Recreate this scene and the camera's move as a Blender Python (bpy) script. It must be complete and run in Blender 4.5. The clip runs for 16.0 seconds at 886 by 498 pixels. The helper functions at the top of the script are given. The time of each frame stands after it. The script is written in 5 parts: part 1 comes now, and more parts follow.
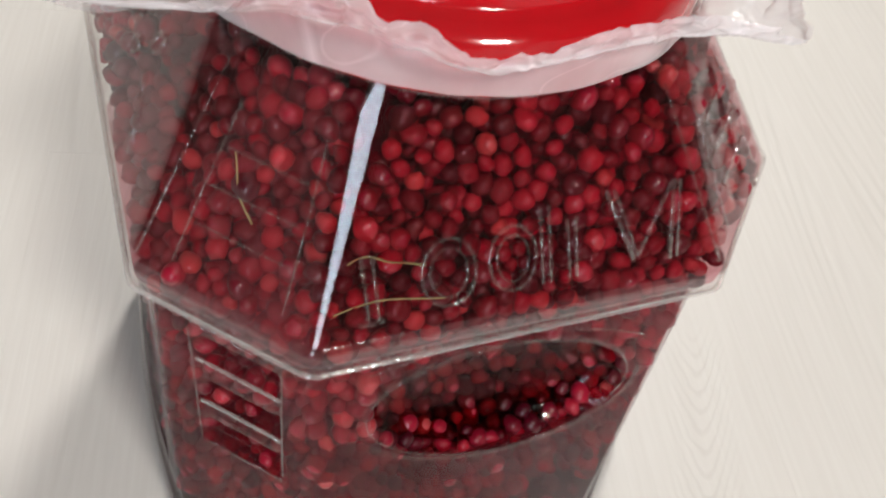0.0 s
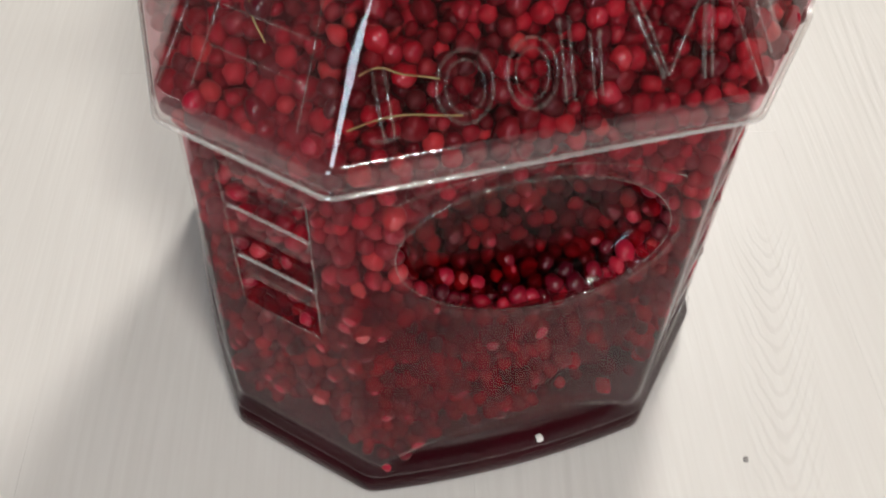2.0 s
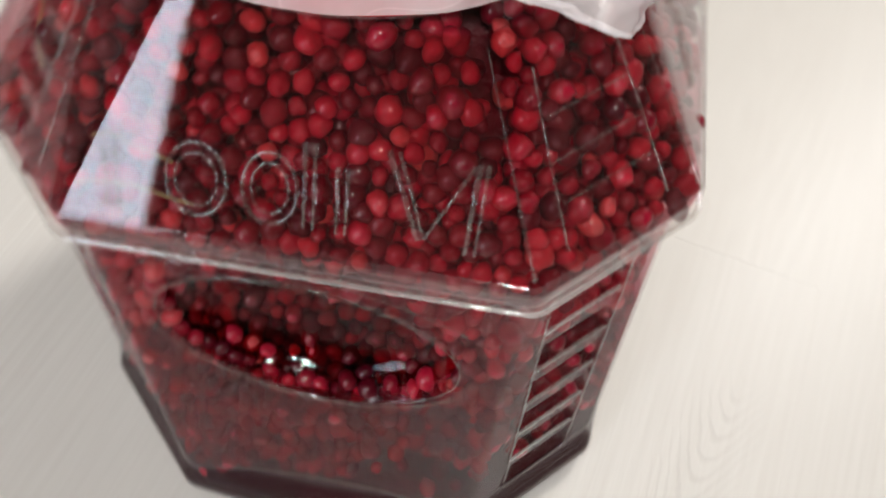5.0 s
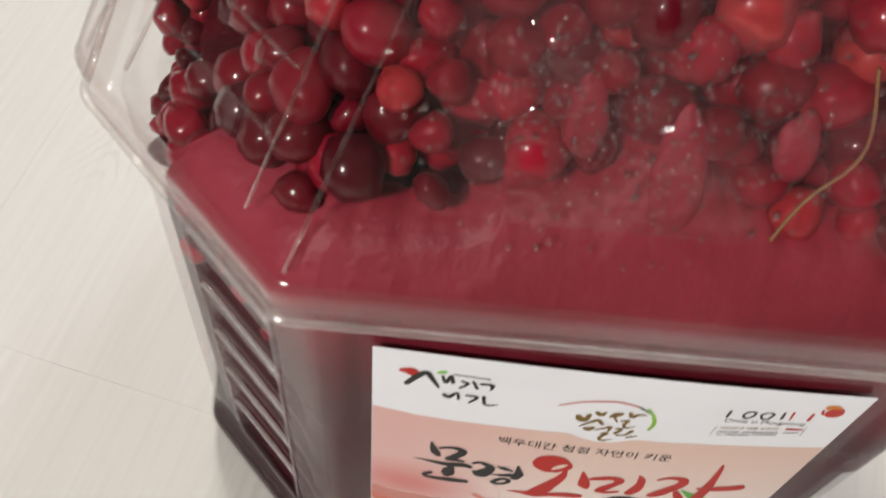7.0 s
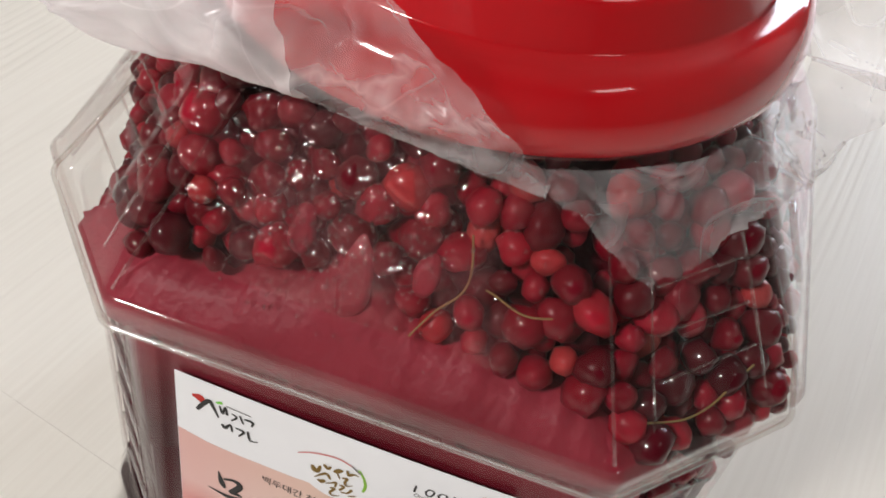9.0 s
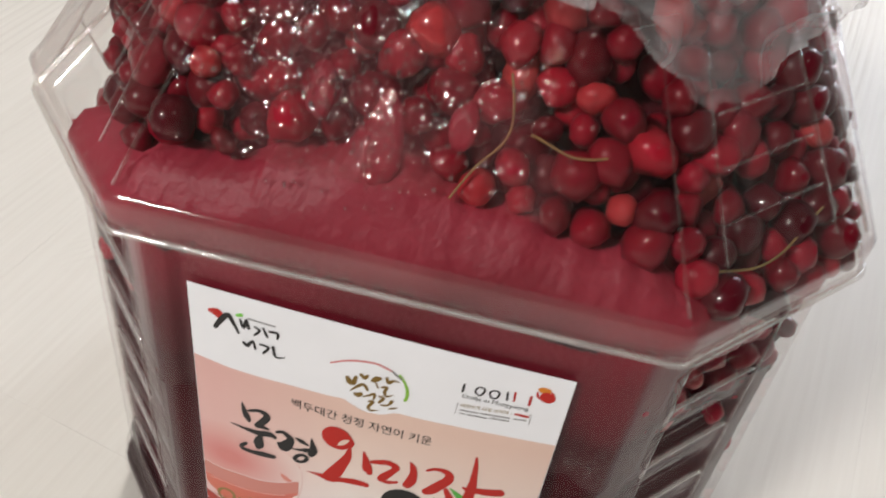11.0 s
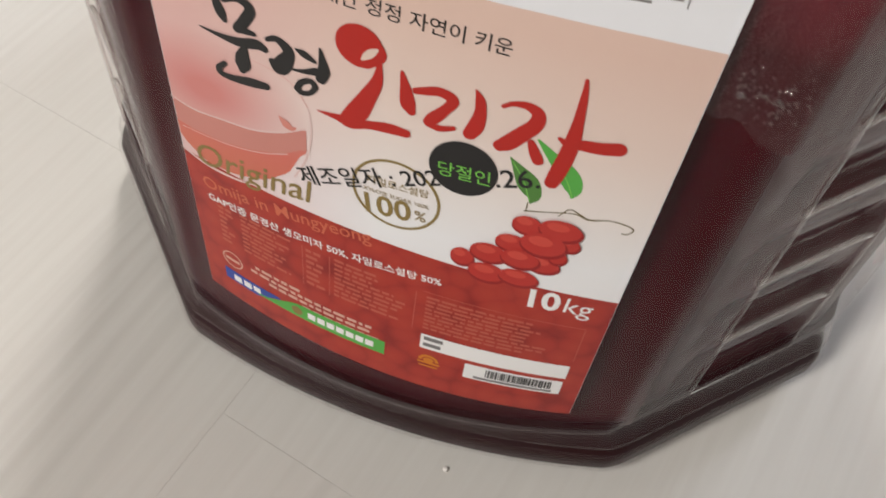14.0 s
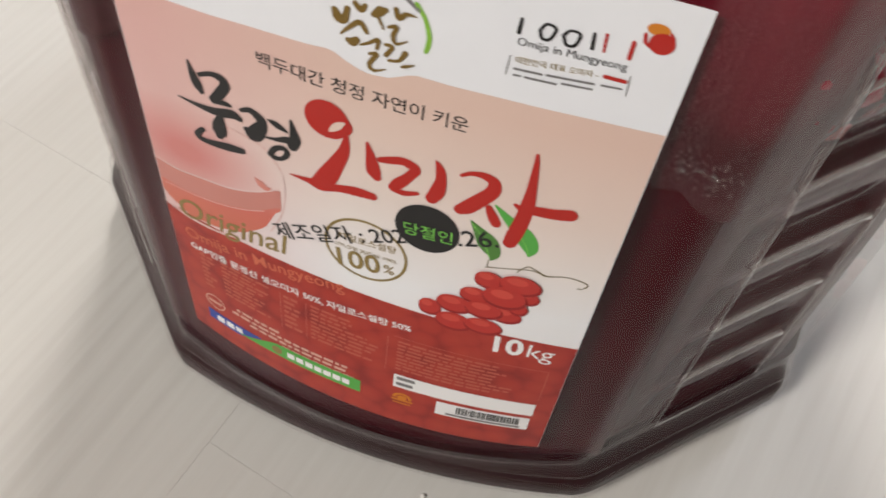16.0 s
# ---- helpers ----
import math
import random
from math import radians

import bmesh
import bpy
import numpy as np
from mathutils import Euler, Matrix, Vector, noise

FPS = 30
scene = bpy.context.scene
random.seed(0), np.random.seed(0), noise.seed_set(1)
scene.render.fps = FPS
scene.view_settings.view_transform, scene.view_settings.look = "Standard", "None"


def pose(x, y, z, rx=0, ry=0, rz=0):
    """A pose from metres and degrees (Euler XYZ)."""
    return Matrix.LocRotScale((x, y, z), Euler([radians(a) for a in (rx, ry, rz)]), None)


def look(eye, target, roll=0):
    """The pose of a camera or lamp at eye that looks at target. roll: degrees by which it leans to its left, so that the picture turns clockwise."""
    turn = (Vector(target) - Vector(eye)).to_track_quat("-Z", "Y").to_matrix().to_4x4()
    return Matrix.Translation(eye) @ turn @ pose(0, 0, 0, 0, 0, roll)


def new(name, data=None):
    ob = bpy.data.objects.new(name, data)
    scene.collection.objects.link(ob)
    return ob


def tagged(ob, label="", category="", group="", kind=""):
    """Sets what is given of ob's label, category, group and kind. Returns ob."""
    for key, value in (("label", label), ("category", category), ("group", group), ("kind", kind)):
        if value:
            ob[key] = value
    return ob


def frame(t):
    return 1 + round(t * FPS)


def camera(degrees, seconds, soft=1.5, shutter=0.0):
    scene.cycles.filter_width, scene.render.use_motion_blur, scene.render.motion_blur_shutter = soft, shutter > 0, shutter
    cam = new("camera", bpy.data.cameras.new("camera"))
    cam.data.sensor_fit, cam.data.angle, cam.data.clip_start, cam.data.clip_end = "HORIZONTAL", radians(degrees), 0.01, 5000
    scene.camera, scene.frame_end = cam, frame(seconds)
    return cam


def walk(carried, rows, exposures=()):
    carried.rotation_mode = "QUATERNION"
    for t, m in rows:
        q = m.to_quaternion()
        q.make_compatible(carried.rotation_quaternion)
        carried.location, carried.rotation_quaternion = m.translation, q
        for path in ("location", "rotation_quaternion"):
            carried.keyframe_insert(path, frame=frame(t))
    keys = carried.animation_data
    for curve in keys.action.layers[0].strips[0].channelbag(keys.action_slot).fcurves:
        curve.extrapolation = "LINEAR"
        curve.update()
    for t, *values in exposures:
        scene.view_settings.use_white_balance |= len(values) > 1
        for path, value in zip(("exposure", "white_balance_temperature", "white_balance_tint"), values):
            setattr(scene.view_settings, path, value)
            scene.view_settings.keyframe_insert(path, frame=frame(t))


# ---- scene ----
cam = camera(52.7, 16.0, soft=1.7, shutter=0.35)
WALK = [
    (0, -0.0948, -0.2149, 0.3797, 38.65, -8.05, -18.93),
    (0.5, -0.0875, -0.2165, 0.3624, 38.02, -5.42, -15.60),
    (1, -0.0839, -0.2318, 0.3653, 37.67, -3.38, -14.95),
    (1.5, -0.0775, -0.2382, 0.3594, 38.21, -1.84, -15.17),
    (2, -0.0816, -0.2511, 0.3509, 37.51, -2.31, -15.97),
    (2.5, -0.0847, -0.2675, 0.3509, 37.27, -3.02, -16.12),
    (3, -0.0911, -0.2721, 0.3528, 36.99, -3.26, -15.10),
    (3.5, -0.0874, -0.2676, 0.3561, 36.75, -2.53, -14.94),
    (4, -0.0685, -0.2621, 0.3754, 37.25, -1.41, -16.72),
    (4.3, -0.0536, -0.2476, 0.3787, 37.19, -2.13, -18.76),
    (4.5, -0.0452, -0.2260, 0.3631, 35.97, -3.18, -19.97),
    (4.7, -0.0094, -0.2117, 0.3627, 32.19, -2.82, -16.47),
    (5, 0.0480, -0.2110, 0.3720, 32.50, -2.50, 9.50),
    (5.3, 0.1330, -0.1760, 0.3880, 32.20, -2.20, 39.50),
    (5.6, 0.1950, -0.0950, 0.3980, 32.00, -1.80, 70.30),
    (5.9, 0.2060, 0.0140, 0.4000, 31.50, -1.50, 101.00),
    (6.2, 0.1630, 0.1020, 0.3750, 30.50, -2.50, 131.00),
    (6.5, 0.0980, 0.1420, 0.3360, 29.00, -4.00, 159.00),
    (6.8, 0.0416, 0.1498, 0.3082, 27.79, -5.47, 181.66),
    (7, 0.0417, 0.1574, 0.3053, 28.64, -4.38, 183.81),
    (7.5, 0.0136, 0.1964, 0.3186, 34.59, -2.87, 183.36),
    (7.7, -0.0065, 0.1982, 0.3290, 35.57, -3.42, 188.78),
    (8, -0.0421, 0.1970, 0.3412, 40.54, -5.26, 199.54),
    (8.3, -0.0352, 0.2053, 0.3545, 42.78, -6.23, 198.01),
    (8.6, -0.0320, 0.2059, 0.3558, 41.77, -7.82, 197.88),
    (10.8, -0.0269, 0.2119, 0.3267, 42.46, -6.30, 193.50),
    (11, -0.0258, 0.2209, 0.3165, 44.15, -5.48, 192.94),
    (11.5, -0.0218, 0.2001, 0.2939, 32.57, -4.60, 200.09),
    (12, -0.0297, 0.1868, 0.2304, 32.39, -4.52, 200.36),
    (12.5, -0.0276, 0.1862, 0.2290, 32.02, -3.99, 199.96),
    (13, -0.0264, 0.1877, 0.2297, 32.07, -2.52, 199.72),
    (13.2, -0.0262, 0.1914, 0.2303, 32.16, -2.48, 199.74),
    (13.5, -0.0247, 0.1907, 0.2303, 32.03, -2.46, 199.65),
    (14, -0.0295, 0.1951, 0.2244, 31.44, -2.81, 198.51),
    (14.5, -0.0364, 0.1955, 0.2224, 30.67, -2.50, 197.65),
    (15, -0.0401, 0.1915, 0.2273, 30.43, -1.83, 196.80),
    (15.5, -0.0440, 0.1860, 0.2354, 31.02, -1.72, 196.72),
    (16, -0.0334, 0.1899, 0.2379, 31.32, -2.79, 198.40),
]
walk(cam, [(r[0], pose(*r[1:])) for r in WALK])

# ---- world and lamps ----
world = bpy.data.worlds.new("world")
scene.world = world
world.use_nodes = True
world.node_tree.nodes["Background"].inputs[0].default_value = (0.9, 0.92, 1.0, 1)
world.node_tree.nodes["Background"].inputs[1].default_value = 0.012
scene.view_settings.exposure = 0.39


def lamp(name, place, target, size_x, size_y, watts, colour):
    data = bpy.data.lights.new(name, "AREA")
    data.shape, data.size, data.size_y, data.energy, data.color = "RECTANGLE", size_x, size_y, watts, colour
    ob = new(name, data)
    ob.matrix_world = look(place, target)
    return ob


LAMP_A = (0.80, 1.10, 1.35)
LAMP_B = (0.20, -1.12, 1.50)
WARM = (1.0, 0.962, 0.925)
lamp("ceiling_lamp_light", LAMP_A, (0, 0, 0.1), 0.30, 0.14, 18, WARM)
lamp("ceiling_lamp_light", LAMP_B, (0, 0, 0.1), 0.26, 0.14, 13.5, WARM)
# unseen extra light, added to put a highlight on the cap's right
lamp("side_lamp_light", (-1.15, 0.50, 1.70), (0, 0, 0.2), 0.40, 0.12, 0.7, WARM)


# ---- materials ----
class Mat:
    """A node material with short calls for its nodes."""

    def __init__(self, name):
        self.m = bpy.data.materials.new(name)
        self.m.use_nodes = True
        self.t = self.m.node_tree
        self.t.nodes.clear()
        self.out = self.t.nodes.new("ShaderNodeOutputMaterial")

    def n(self, kind, ins=None, operation=""):
        node = self.t.nodes.new("ShaderNode" + kind)
        if operation:
            node.operation = operation
        for k, v in (ins or {}).items():
            if isinstance(v, bpy.types.NodeSocket):
                self.t.links.new(v, node.inputs[k])
            else:
                node.inputs[k].default_value = v
        return node

    def ramp(self, fac, *stops):
        node = self.n("ValToRGB", {"Fac": fac})
        cr = node.color_ramp
        while len(cr.elements) < len(stops):
            cr.elements.new(0.5)
        for el, (p, c) in zip(cr.elements, stops):
            el.position, el.color = p, (*c, 1)
        return node.outputs[0]

    def mix(self, fac, a, b):
        return self.n("MixShader", {0: fac, 1: a, 2: b}).outputs[0]

    def end(self, shader):
        self.t.links.new(shader, self.out.inputs[0])
        return self.m


def noisy(mat, scale, detail=4, coords="Object", stretch=(1, 1, 1)):
    co = mat.n("TexCoord").outputs[coords]
    mp = mat.n("Mapping", {"Vector": co, "Scale": stretch}).outputs[0]
    return mat.n("TexNoise", {"Vector": mp, "Scale": scale, "Detail": detail}).outputs[0]


def plain(name, c1, c2, rough=0.5, scale=60, bump=0.1, dist=0.001, coat=0.0, spec=0.5, metal=0.0):
    m = Mat(name)
    f = noisy(m, scale)
    col = m.ramp(f, (0.3, c1), (0.7, c2))
    f2 = noisy(m, scale * 7, 2)
    nrm = m.n("Bump", {"Strength": bump, "Distance": dist, "Height": f2}).outputs[0]
    p = m.n("BsdfPrincipled", {"Base Color": col, "Roughness": rough, "Normal": nrm, "Coat Weight": coat, "Metallic": metal, "Specular IOR Level": spec})
    return m.end(p.outputs[0])


def clear(name, tint, strength, base, rough, bump, bscale, haze=0.0, hazecol=(0.7, 0.7, 0.7)):
    """Clear plastic: light goes through, with a gloss that grows towards grazing views."""
    m = Mat(name)
    face = m.n("LayerWeight", {"Blend": 0.5}).outputs["Facing"]
    p = m.n("Math", {0: face, 1: 3.6}, operation="POWER").outputs[0]
    fac = m.n("Math", {0: p, 1: strength, 2: base}, operation="MULTIPLY_ADD").outputs[0]
    f = noisy(m, bscale, 3)
    nrm = m.n("Bump", {"Strength": bump, "Distance": 0.002, "Height": f}).outputs[0]
    g = m.n("BsdfGlossy", {"Color": (0.97, 0.98, 1, 1), "Roughness": rough, "Normal": nrm}).outputs[0]
    t = m.n("BsdfTransparent", {"Color": (*tint, 1)}).outputs[0]
    if haze:
        d = m.n("BsdfDiffuse", {"Color": (*hazecol, 1)}).outputs[0]
        f3 = noisy(m, 14, 5)
        hf = m.n("MapRange", {"Value": f3, "From Min": 0.35, "From Max": 0.75, "To Min": haze * 0.3, "To Max": haze * 1.6}).outputs[0]
        t = m.mix(hf, t, d)
    return m.end(m.mix(fac, t, g))


pet = clear("clear_pet", (0.965, 0.955, 0.95), 0.40, 0.016, 0.05, 0.03, 24)
pet_thick = clear("thick_glossy_pet", (0.975, 0.97, 0.965), 0.75, 0.055, 0.02, 0.0, 30)
pet_ledge = clear("doubled_clear_pet", (0.93, 0.90, 0.89), 0.75, 0.05, 0.07, 0.03, 24, haze=0.05, hazecol=(0.80, 0.77, 0.75))
# whitish haze here imitates bright reflections along rims and slats
pet_edge = clear("glint_paled_pet", (0.94, 0.92, 0.90), 0.8, 0.12, 0.10, 0.2, 160, haze=0.22, hazecol=(0.92, 0.90, 0.88))
pet_mark = clear("raised_clear_pet", (0.93, 0.90, 0.89), 0.7, 0.07, 0.06, 0.35, 200, haze=0.012, hazecol=(0.88, 0.86, 0.84))


def wood(name="pale_laminate", figure=None):
    """Whitewashed laminate; figure: where arched growth lines show, (x, y, lean, strength)."""
    m = Mat(name)
    co = m.n("TexCoord").outputs["Object"]
    rnd = m.n("ObjectInfo").outputs["Random"]
    off = m.n("Math", {0: rnd, 1: 37.0}, operation="MULTIPLY").outputs[0]
    shift = m.n("CombineXYZ", {0: off, 1: off, 2: off}).outputs[0]
    v = m.n("VectorMath", {0: co, 1: shift}, operation="ADD").outputs[0]
    long = m.n("Mapping", {"Vector": v, "Scale": (1.0, 0.09, 1.0)}).outputs[0]
    warp = m.n("TexNoise", {"Vector": long, "Scale": 7.0, "Detail": 2}).outputs[0]
    lx = m.n("SeparateXYZ", {0: co})
    cx = m.n("Math", {0: m.n("Math", {0: rnd, 1: 0.09, 2: -0.045}, operation="MULTIPLY_ADD").outputs[0], 1: lx.outputs[0]}, operation="ADD").outputs[0]
    cy = m.n("Math", {0: m.n("Math", {0: rnd, 1: -0.5, 2: 0.25}, operation="MULTIPLY_ADD").outputs[0], 1: lx.outputs[1]}, operation="ADD").outputs[0]
    far = m.n("VectorMath", {0: m.n("CombineXYZ", {0: cx, 1: m.n("Math", {0: cy, 1: 0.10}, operation="MULTIPLY").outputs[0], 2: 0.006}).outputs[0]}, operation="LENGTH").outputs["Value"]
    bent = m.n("Math", {0: warp, 1: 70.0}, operation="MULTIPLY").outputs[0]
    rings = m.n("Math", {0: far, 1: 1150.0, 2: bent}, operation="MULTIPLY_ADD").outputs[0]
    wave = m.n("Math", {0: rings}, operation="SINE").outputs[0]
    lines = m.n("MapRange", {"Value": wave, "From Min": -0.2, "From Max": 1.0, "To Min": 0.0, "To Max": 1.0}).outputs[0]
    fibre = m.n("TexNoise", {"Vector": m.n("Mapping", {"Vector": v, "Scale": (1.0, 0.035, 1.0)}).outputs[0], "Scale": 420.0, "Detail": 3}).outputs[0]
    patch = m.n("TexNoise", {"Vector": long, "Scale": 16.0, "Detail": 2}).outputs[0]
    mask = m.n("MapRange", {"Value": patch, "From Min": 0.50, "From Max": 0.64, "To Min": 0.03, "To Max": 1.0}).outputs[0]
    amount = m.n("Math", {0: lines, 1: mask}, operation="MULTIPLY").outputs[0]
    if figure:
        x0, y0, lean, strong = figure
        dy = m.n("Math", {0: lx.outputs[1], 1: -y0}, operation="ADD").outputs[0]
        mid = m.n("Math", {0: dy, 1: -lean, 2: -x0}, operation="MULTIPLY_ADD").outputs[0]
        dx = m.n("Math", {0: lx.outputs[0], 1: mid}, operation="ADD").outputs[0]
        wob = m.n("TexNoise", {"Vector": co, "Scale": 70.0, "Detail": 3}).outputs[0]
        bow = m.n("Math", {0: m.n("Math", {0: dx, 1: dx, 2: 0.00003}, operation="MULTIPLY_ADD").outputs[0]}, operation="SQRT").outputs[0]
        up = m.n("Math", {0: bow, 1: -3.0, 2: dy}, operation="MULTIPLY_ADD").outputs[0]
        up = m.n("Math", {0: wob, 1: 0.010, 2: up}, operation="MULTIPLY_ADD").outputs[0]
        arcs = m.n("Math", {0: m.n("Math", {0: up, 1: 570.0}, operation="MULTIPLY").outputs[0]}, operation="SINE").outputs[0]
        arcs = m.n("MapRange", {"Value": arcs, "From Min": 0.1, "From Max": 1.0}).outputs[0]
        near = m.n("MapRange", {"Value": bow, "From Min": 0.007, "From Max": 0.021, "To Min": 1.0, "To Max": 0.06}).outputs[0]
        ends = m.n("MapRange", {"Value": m.n("Math", {0: dy}, operation="ABSOLUTE").outputs[0], "From Min": 0.055, "From Max": 0.085, "To Min": strong, "To Max": 0.0}).outputs[0]
        arcs = m.n("Math", {0: m.n("Math", {0: arcs, 1: near}, operation="MULTIPLY").outputs[0], 1: ends}, operation="MULTIPLY").outputs[0]
        amount = m.n("Math", {0: amount, 1: arcs}, operation="MAXIMUM").outputs[0]
    base = m.ramp(fibre, (0.3, (0.655, 0.630, 0.583)), (0.7, (0.69, 0.668, 0.622)))
    dark = m.n("MixRGB", {"Fac": m.n("Math", {0: amount, 1: 0.22}, operation="MULTIPLY").outputs[0], "Color1": base, "Color2": (0.50, 0.47, 0.43, 1)}).outputs[0]
    tone = m.n("MixRGB", {"Fac": m.n("Math", {0: rnd, 1: 0.16}, operation="MULTIPLY").outputs[0], "Color1": dark, "Color2": (0.60, 0.575, 0.54, 1)}).outputs[0]
    hgt = m.n("Math", {0: fibre, 1: amount}, operation="SUBTRACT").outputs[0]
    nrm = m.n("Bump", {"Strength": 0.22, "Distance": 0.0008, "Height": hgt}).outputs[0]
    p = m.n("BsdfPrincipled", {"Base Color": tone, "Roughness": 0.42, "Normal": nrm, "Specular IOR Level": 0.35})
    return m.end(p.outputs[0])


def berry_skin():
    m = Mat("berry_skin")
    isl = m.n("NewGeometry").outputs["Random Per Island"]
    rnd = m.n("ObjectInfo").outputs["Random"]
    r = m.n("Math", {0: m.n("Math", {0: isl, 1: rnd}, operation="ADD").outputs[0], 1: 1.0}, operation="MODULO").outputs[0]
    col = m.ramp(r, (0.0, (0.07, 0.0008, 0.008)), (0.25, (0.17, 0.0016, 0.012)), (0.55, (0.30, 0.004, 0.022)), (0.78, (0.44, 0.008, 0.034)), (0.93, (0.52, 0.016, 0.040)), (0.985, (0.60, 0.075, 0.075)))
    f = noisy(m, 300, 3)
    spot = m.n("MixRGB", {"Fac": m.n("MapRange", {"Value": f, "From Min": 0.5, "From Max": 0.75, "To Max": 0.30}).outputs[0], "Color1": col, "Color2": (0.12, 0.002, 0.011, 1)}).outputs[0]
    nrm = m.n("Bump", {"Strength": 0.25, "Distance": 0.0006, "Height": noisy(m, 420, 2)}).outputs[0]
    p = m.n("BsdfPrincipled", {"Base Color": spot, "Roughness": 0.35, "Normal": nrm, "Specular IOR Level": 0.2, "Coat Weight": 0.8, "Coat Roughness": 0.04})
    tr = m.n("BsdfTranslucent", {"Color": spot}).outputs[0]
    return m.end(m.mix(0.36, p.outputs[0], tr))


def juice_mat():
    m = Mat("red_juice")
    f = noisy(m, 22, 4)
    tint = m.ramp(f, (0.3, (0.52, 0.07, 0.15)), (0.7, (0.80, 0.19, 0.30)))
    t = m.n("BsdfTransparent", {"Color": tint}).outputs[0]
    cloud = m.n("MapRange", {"Value": noisy(m, 40, 5), "From Min": 0.3, "From Max": 0.7, "To Min": 0.10, "To Max": 0.36}).outputs[0]
    d = m.n("BsdfDiffuse", {"Color": (0.14, 0.015, 0.022, 1)}).outputs[0]
    return m.end(m.mix(cloud, t, d))


def wet_mat():
    m = Mat("syrup_film")
    tint = m.ramp(noisy(m, 34, 5), (0.3, (0.86, 0.50, 0.56)), (0.55, (0.94, 0.68, 0.72)), (0.75, (0.97, 0.82, 0.84)))
    t = m.n("BsdfTransparent", {"Color": tint}).outputs[0]
    sep = m.n("SeparateXYZ", {0: m.n("TexCoord").outputs["Object"]})
    low = m.n("MapRange", {"Value": sep.outputs[2], "From Min": 0.180, "From Max": 0.190, "To Min": 0.85, "To Max": 0.10}).outputs[0]
    side = m.n("MapRange", {"Value": sep.outputs[0], "From Min": -0.066, "From Max": -0.052, "To Min": 1.0, "To Max": 0.0}).outputs[0]
    much = m.n("Math", {0: low, 1: side}, operation="MAXIMUM").outputs[0]
    cloud = m.n("MapRange", {"Value": noisy(m, 30, 5), "From Min": 0.36, "From Max": 0.70, "To Min": 0.03, "To Max": 0.42}).outputs[0]
    cloud = m.n("Math", {0: cloud, 1: much}, operation="MULTIPLY").outputs[0]
    d = m.n("BsdfDiffuse", {"Color": (0.30, 0.030, 0.045, 1)}).outputs[0]
    return m.end(m.mix(cloud, t, d))


def sugar_mat():
    m = Mat("red_stained_sugar")
    f = noisy(m, 26, 5)
    col = m.ramp(f, (0.25, (0.22, 0.011, 0.026)), (0.5, (0.30, 0.022, 0.043)), (0.8, (0.40, 0.052, 0.080)))
    z = m.n("SeparateXYZ", {0: m.n("TexCoord").outputs["Object"]}).outputs[2]
    wob = m.n("Math", {0: f, 1: 0.03, 2: z}, operation="MULTIPLY_ADD").outputs[0]
    wet = m.n("MapRange", {"Value": wob, "From Min": 0.152, "From Max": 0.200, "To Min": 1.0, "To Max": 0.0}).outputs[0]
    col = m.n("MixRGB", {"Fac": wet, "Color1": col, "Color2": (0.052, 0.001, 0.005, 1)}).outputs[0]
    nrm = m.n("Bump", {"Strength": 0.3, "Distance": 0.001, "Height": noisy(m, 500, 3)}).outputs[0]
    p = m.n("BsdfPrincipled", {"Base Color": col, "Roughness": 0.5, "Normal": nrm, "Specular IOR Level": 0.3})
    return m.end(p.outputs[0])


def film_mat(name, extra=0.0):
    m = Mat(name)
    f = noisy(m, 45, 5)
    soft = m.n("MapRange", {"Value": f, "From Min": 0.3, "From Max": 0.75, "To Min": 0.13 + extra, "To Max": 0.33 + extra}).outputs[0]
    line = m.n("Math", {0: m.n("Math", {0: noisy(m, 24, 0, stretch=(1, 1, 0.5)), 1: 0.5}, operation="SUBTRACT").outputs[0]}, operation="ABSOLUTE").outputs[0]
    line2 = m.n("Math", {0: m.n("Math", {0: noisy(m, 46, 0, stretch=(1, 0.5, 1)), 1: 0.5}, operation="SUBTRACT").outputs[0]}, operation="ABSOLUTE").outputs[0]
    c1 = m.n("MapRange", {"Value": line, "From Min": 0.0, "From Max": 0.016, "To Min": 0.20, "To Max": 0.0}).outputs[0]
    c2 = m.n("MapRange", {"Value": line2, "From Min": 0.0, "From Max": 0.012, "To Min": 0.10, "To Max": 0.0}).outputs[0]
    fac = m.n("Math", {0: m.n("Math", {0: soft, 1: c1}, operation="ADD").outputs[0], 1: c2}, operation="ADD").outputs[0]
    nrm = m.n("Bump", {"Strength": 0.35, "Distance": 0.002, "Height": noisy(m, 70, 4)}).outputs[0]
    p = m.n("BsdfPrincipled", {"Base Color": (0.93, 0.91, 0.92, 1), "Roughness": 0.22, "Normal": nrm}).outputs[0]
    tr = m.n("BsdfTranslucent", {"Color": (0.93, 0.91, 0.92, 1)}).outputs[0]
    t = m.n("BsdfTransparent", {"Color": (0.95, 0.94, 0.94, 1)}).outputs[0]
    return m.end(m.mix(fac, t, m.mix(0.35, p, tr)))


floor_mat = wood()
figured_mat = wood("figured_pale_laminate", (0.0525, 0.455, 0.20, 1.2))
faint_figured_mat = wood("faintly_figured_laminate", (-0.085, 0.57, 0.10, 0.35))
skin = berry_skin()
deep = plain("deep_syrup", (0.040, 0.0008, 0.0038), (0.056, 0.0013, 0.0055), 0.3, 30, 0.0, 0.001, spec=0.05)
# same syrup as deep_syrup, darkened because the lamp lights the foot too strongly
deep_shaded = plain("shaded_deep_syrup", (0.016, 0.0006, 0.0022), (0.026, 0.0010, 0.0034), 0.3, 30, 0.0, 0.001, spec=0.05)
glow = Mat("window_daylight")
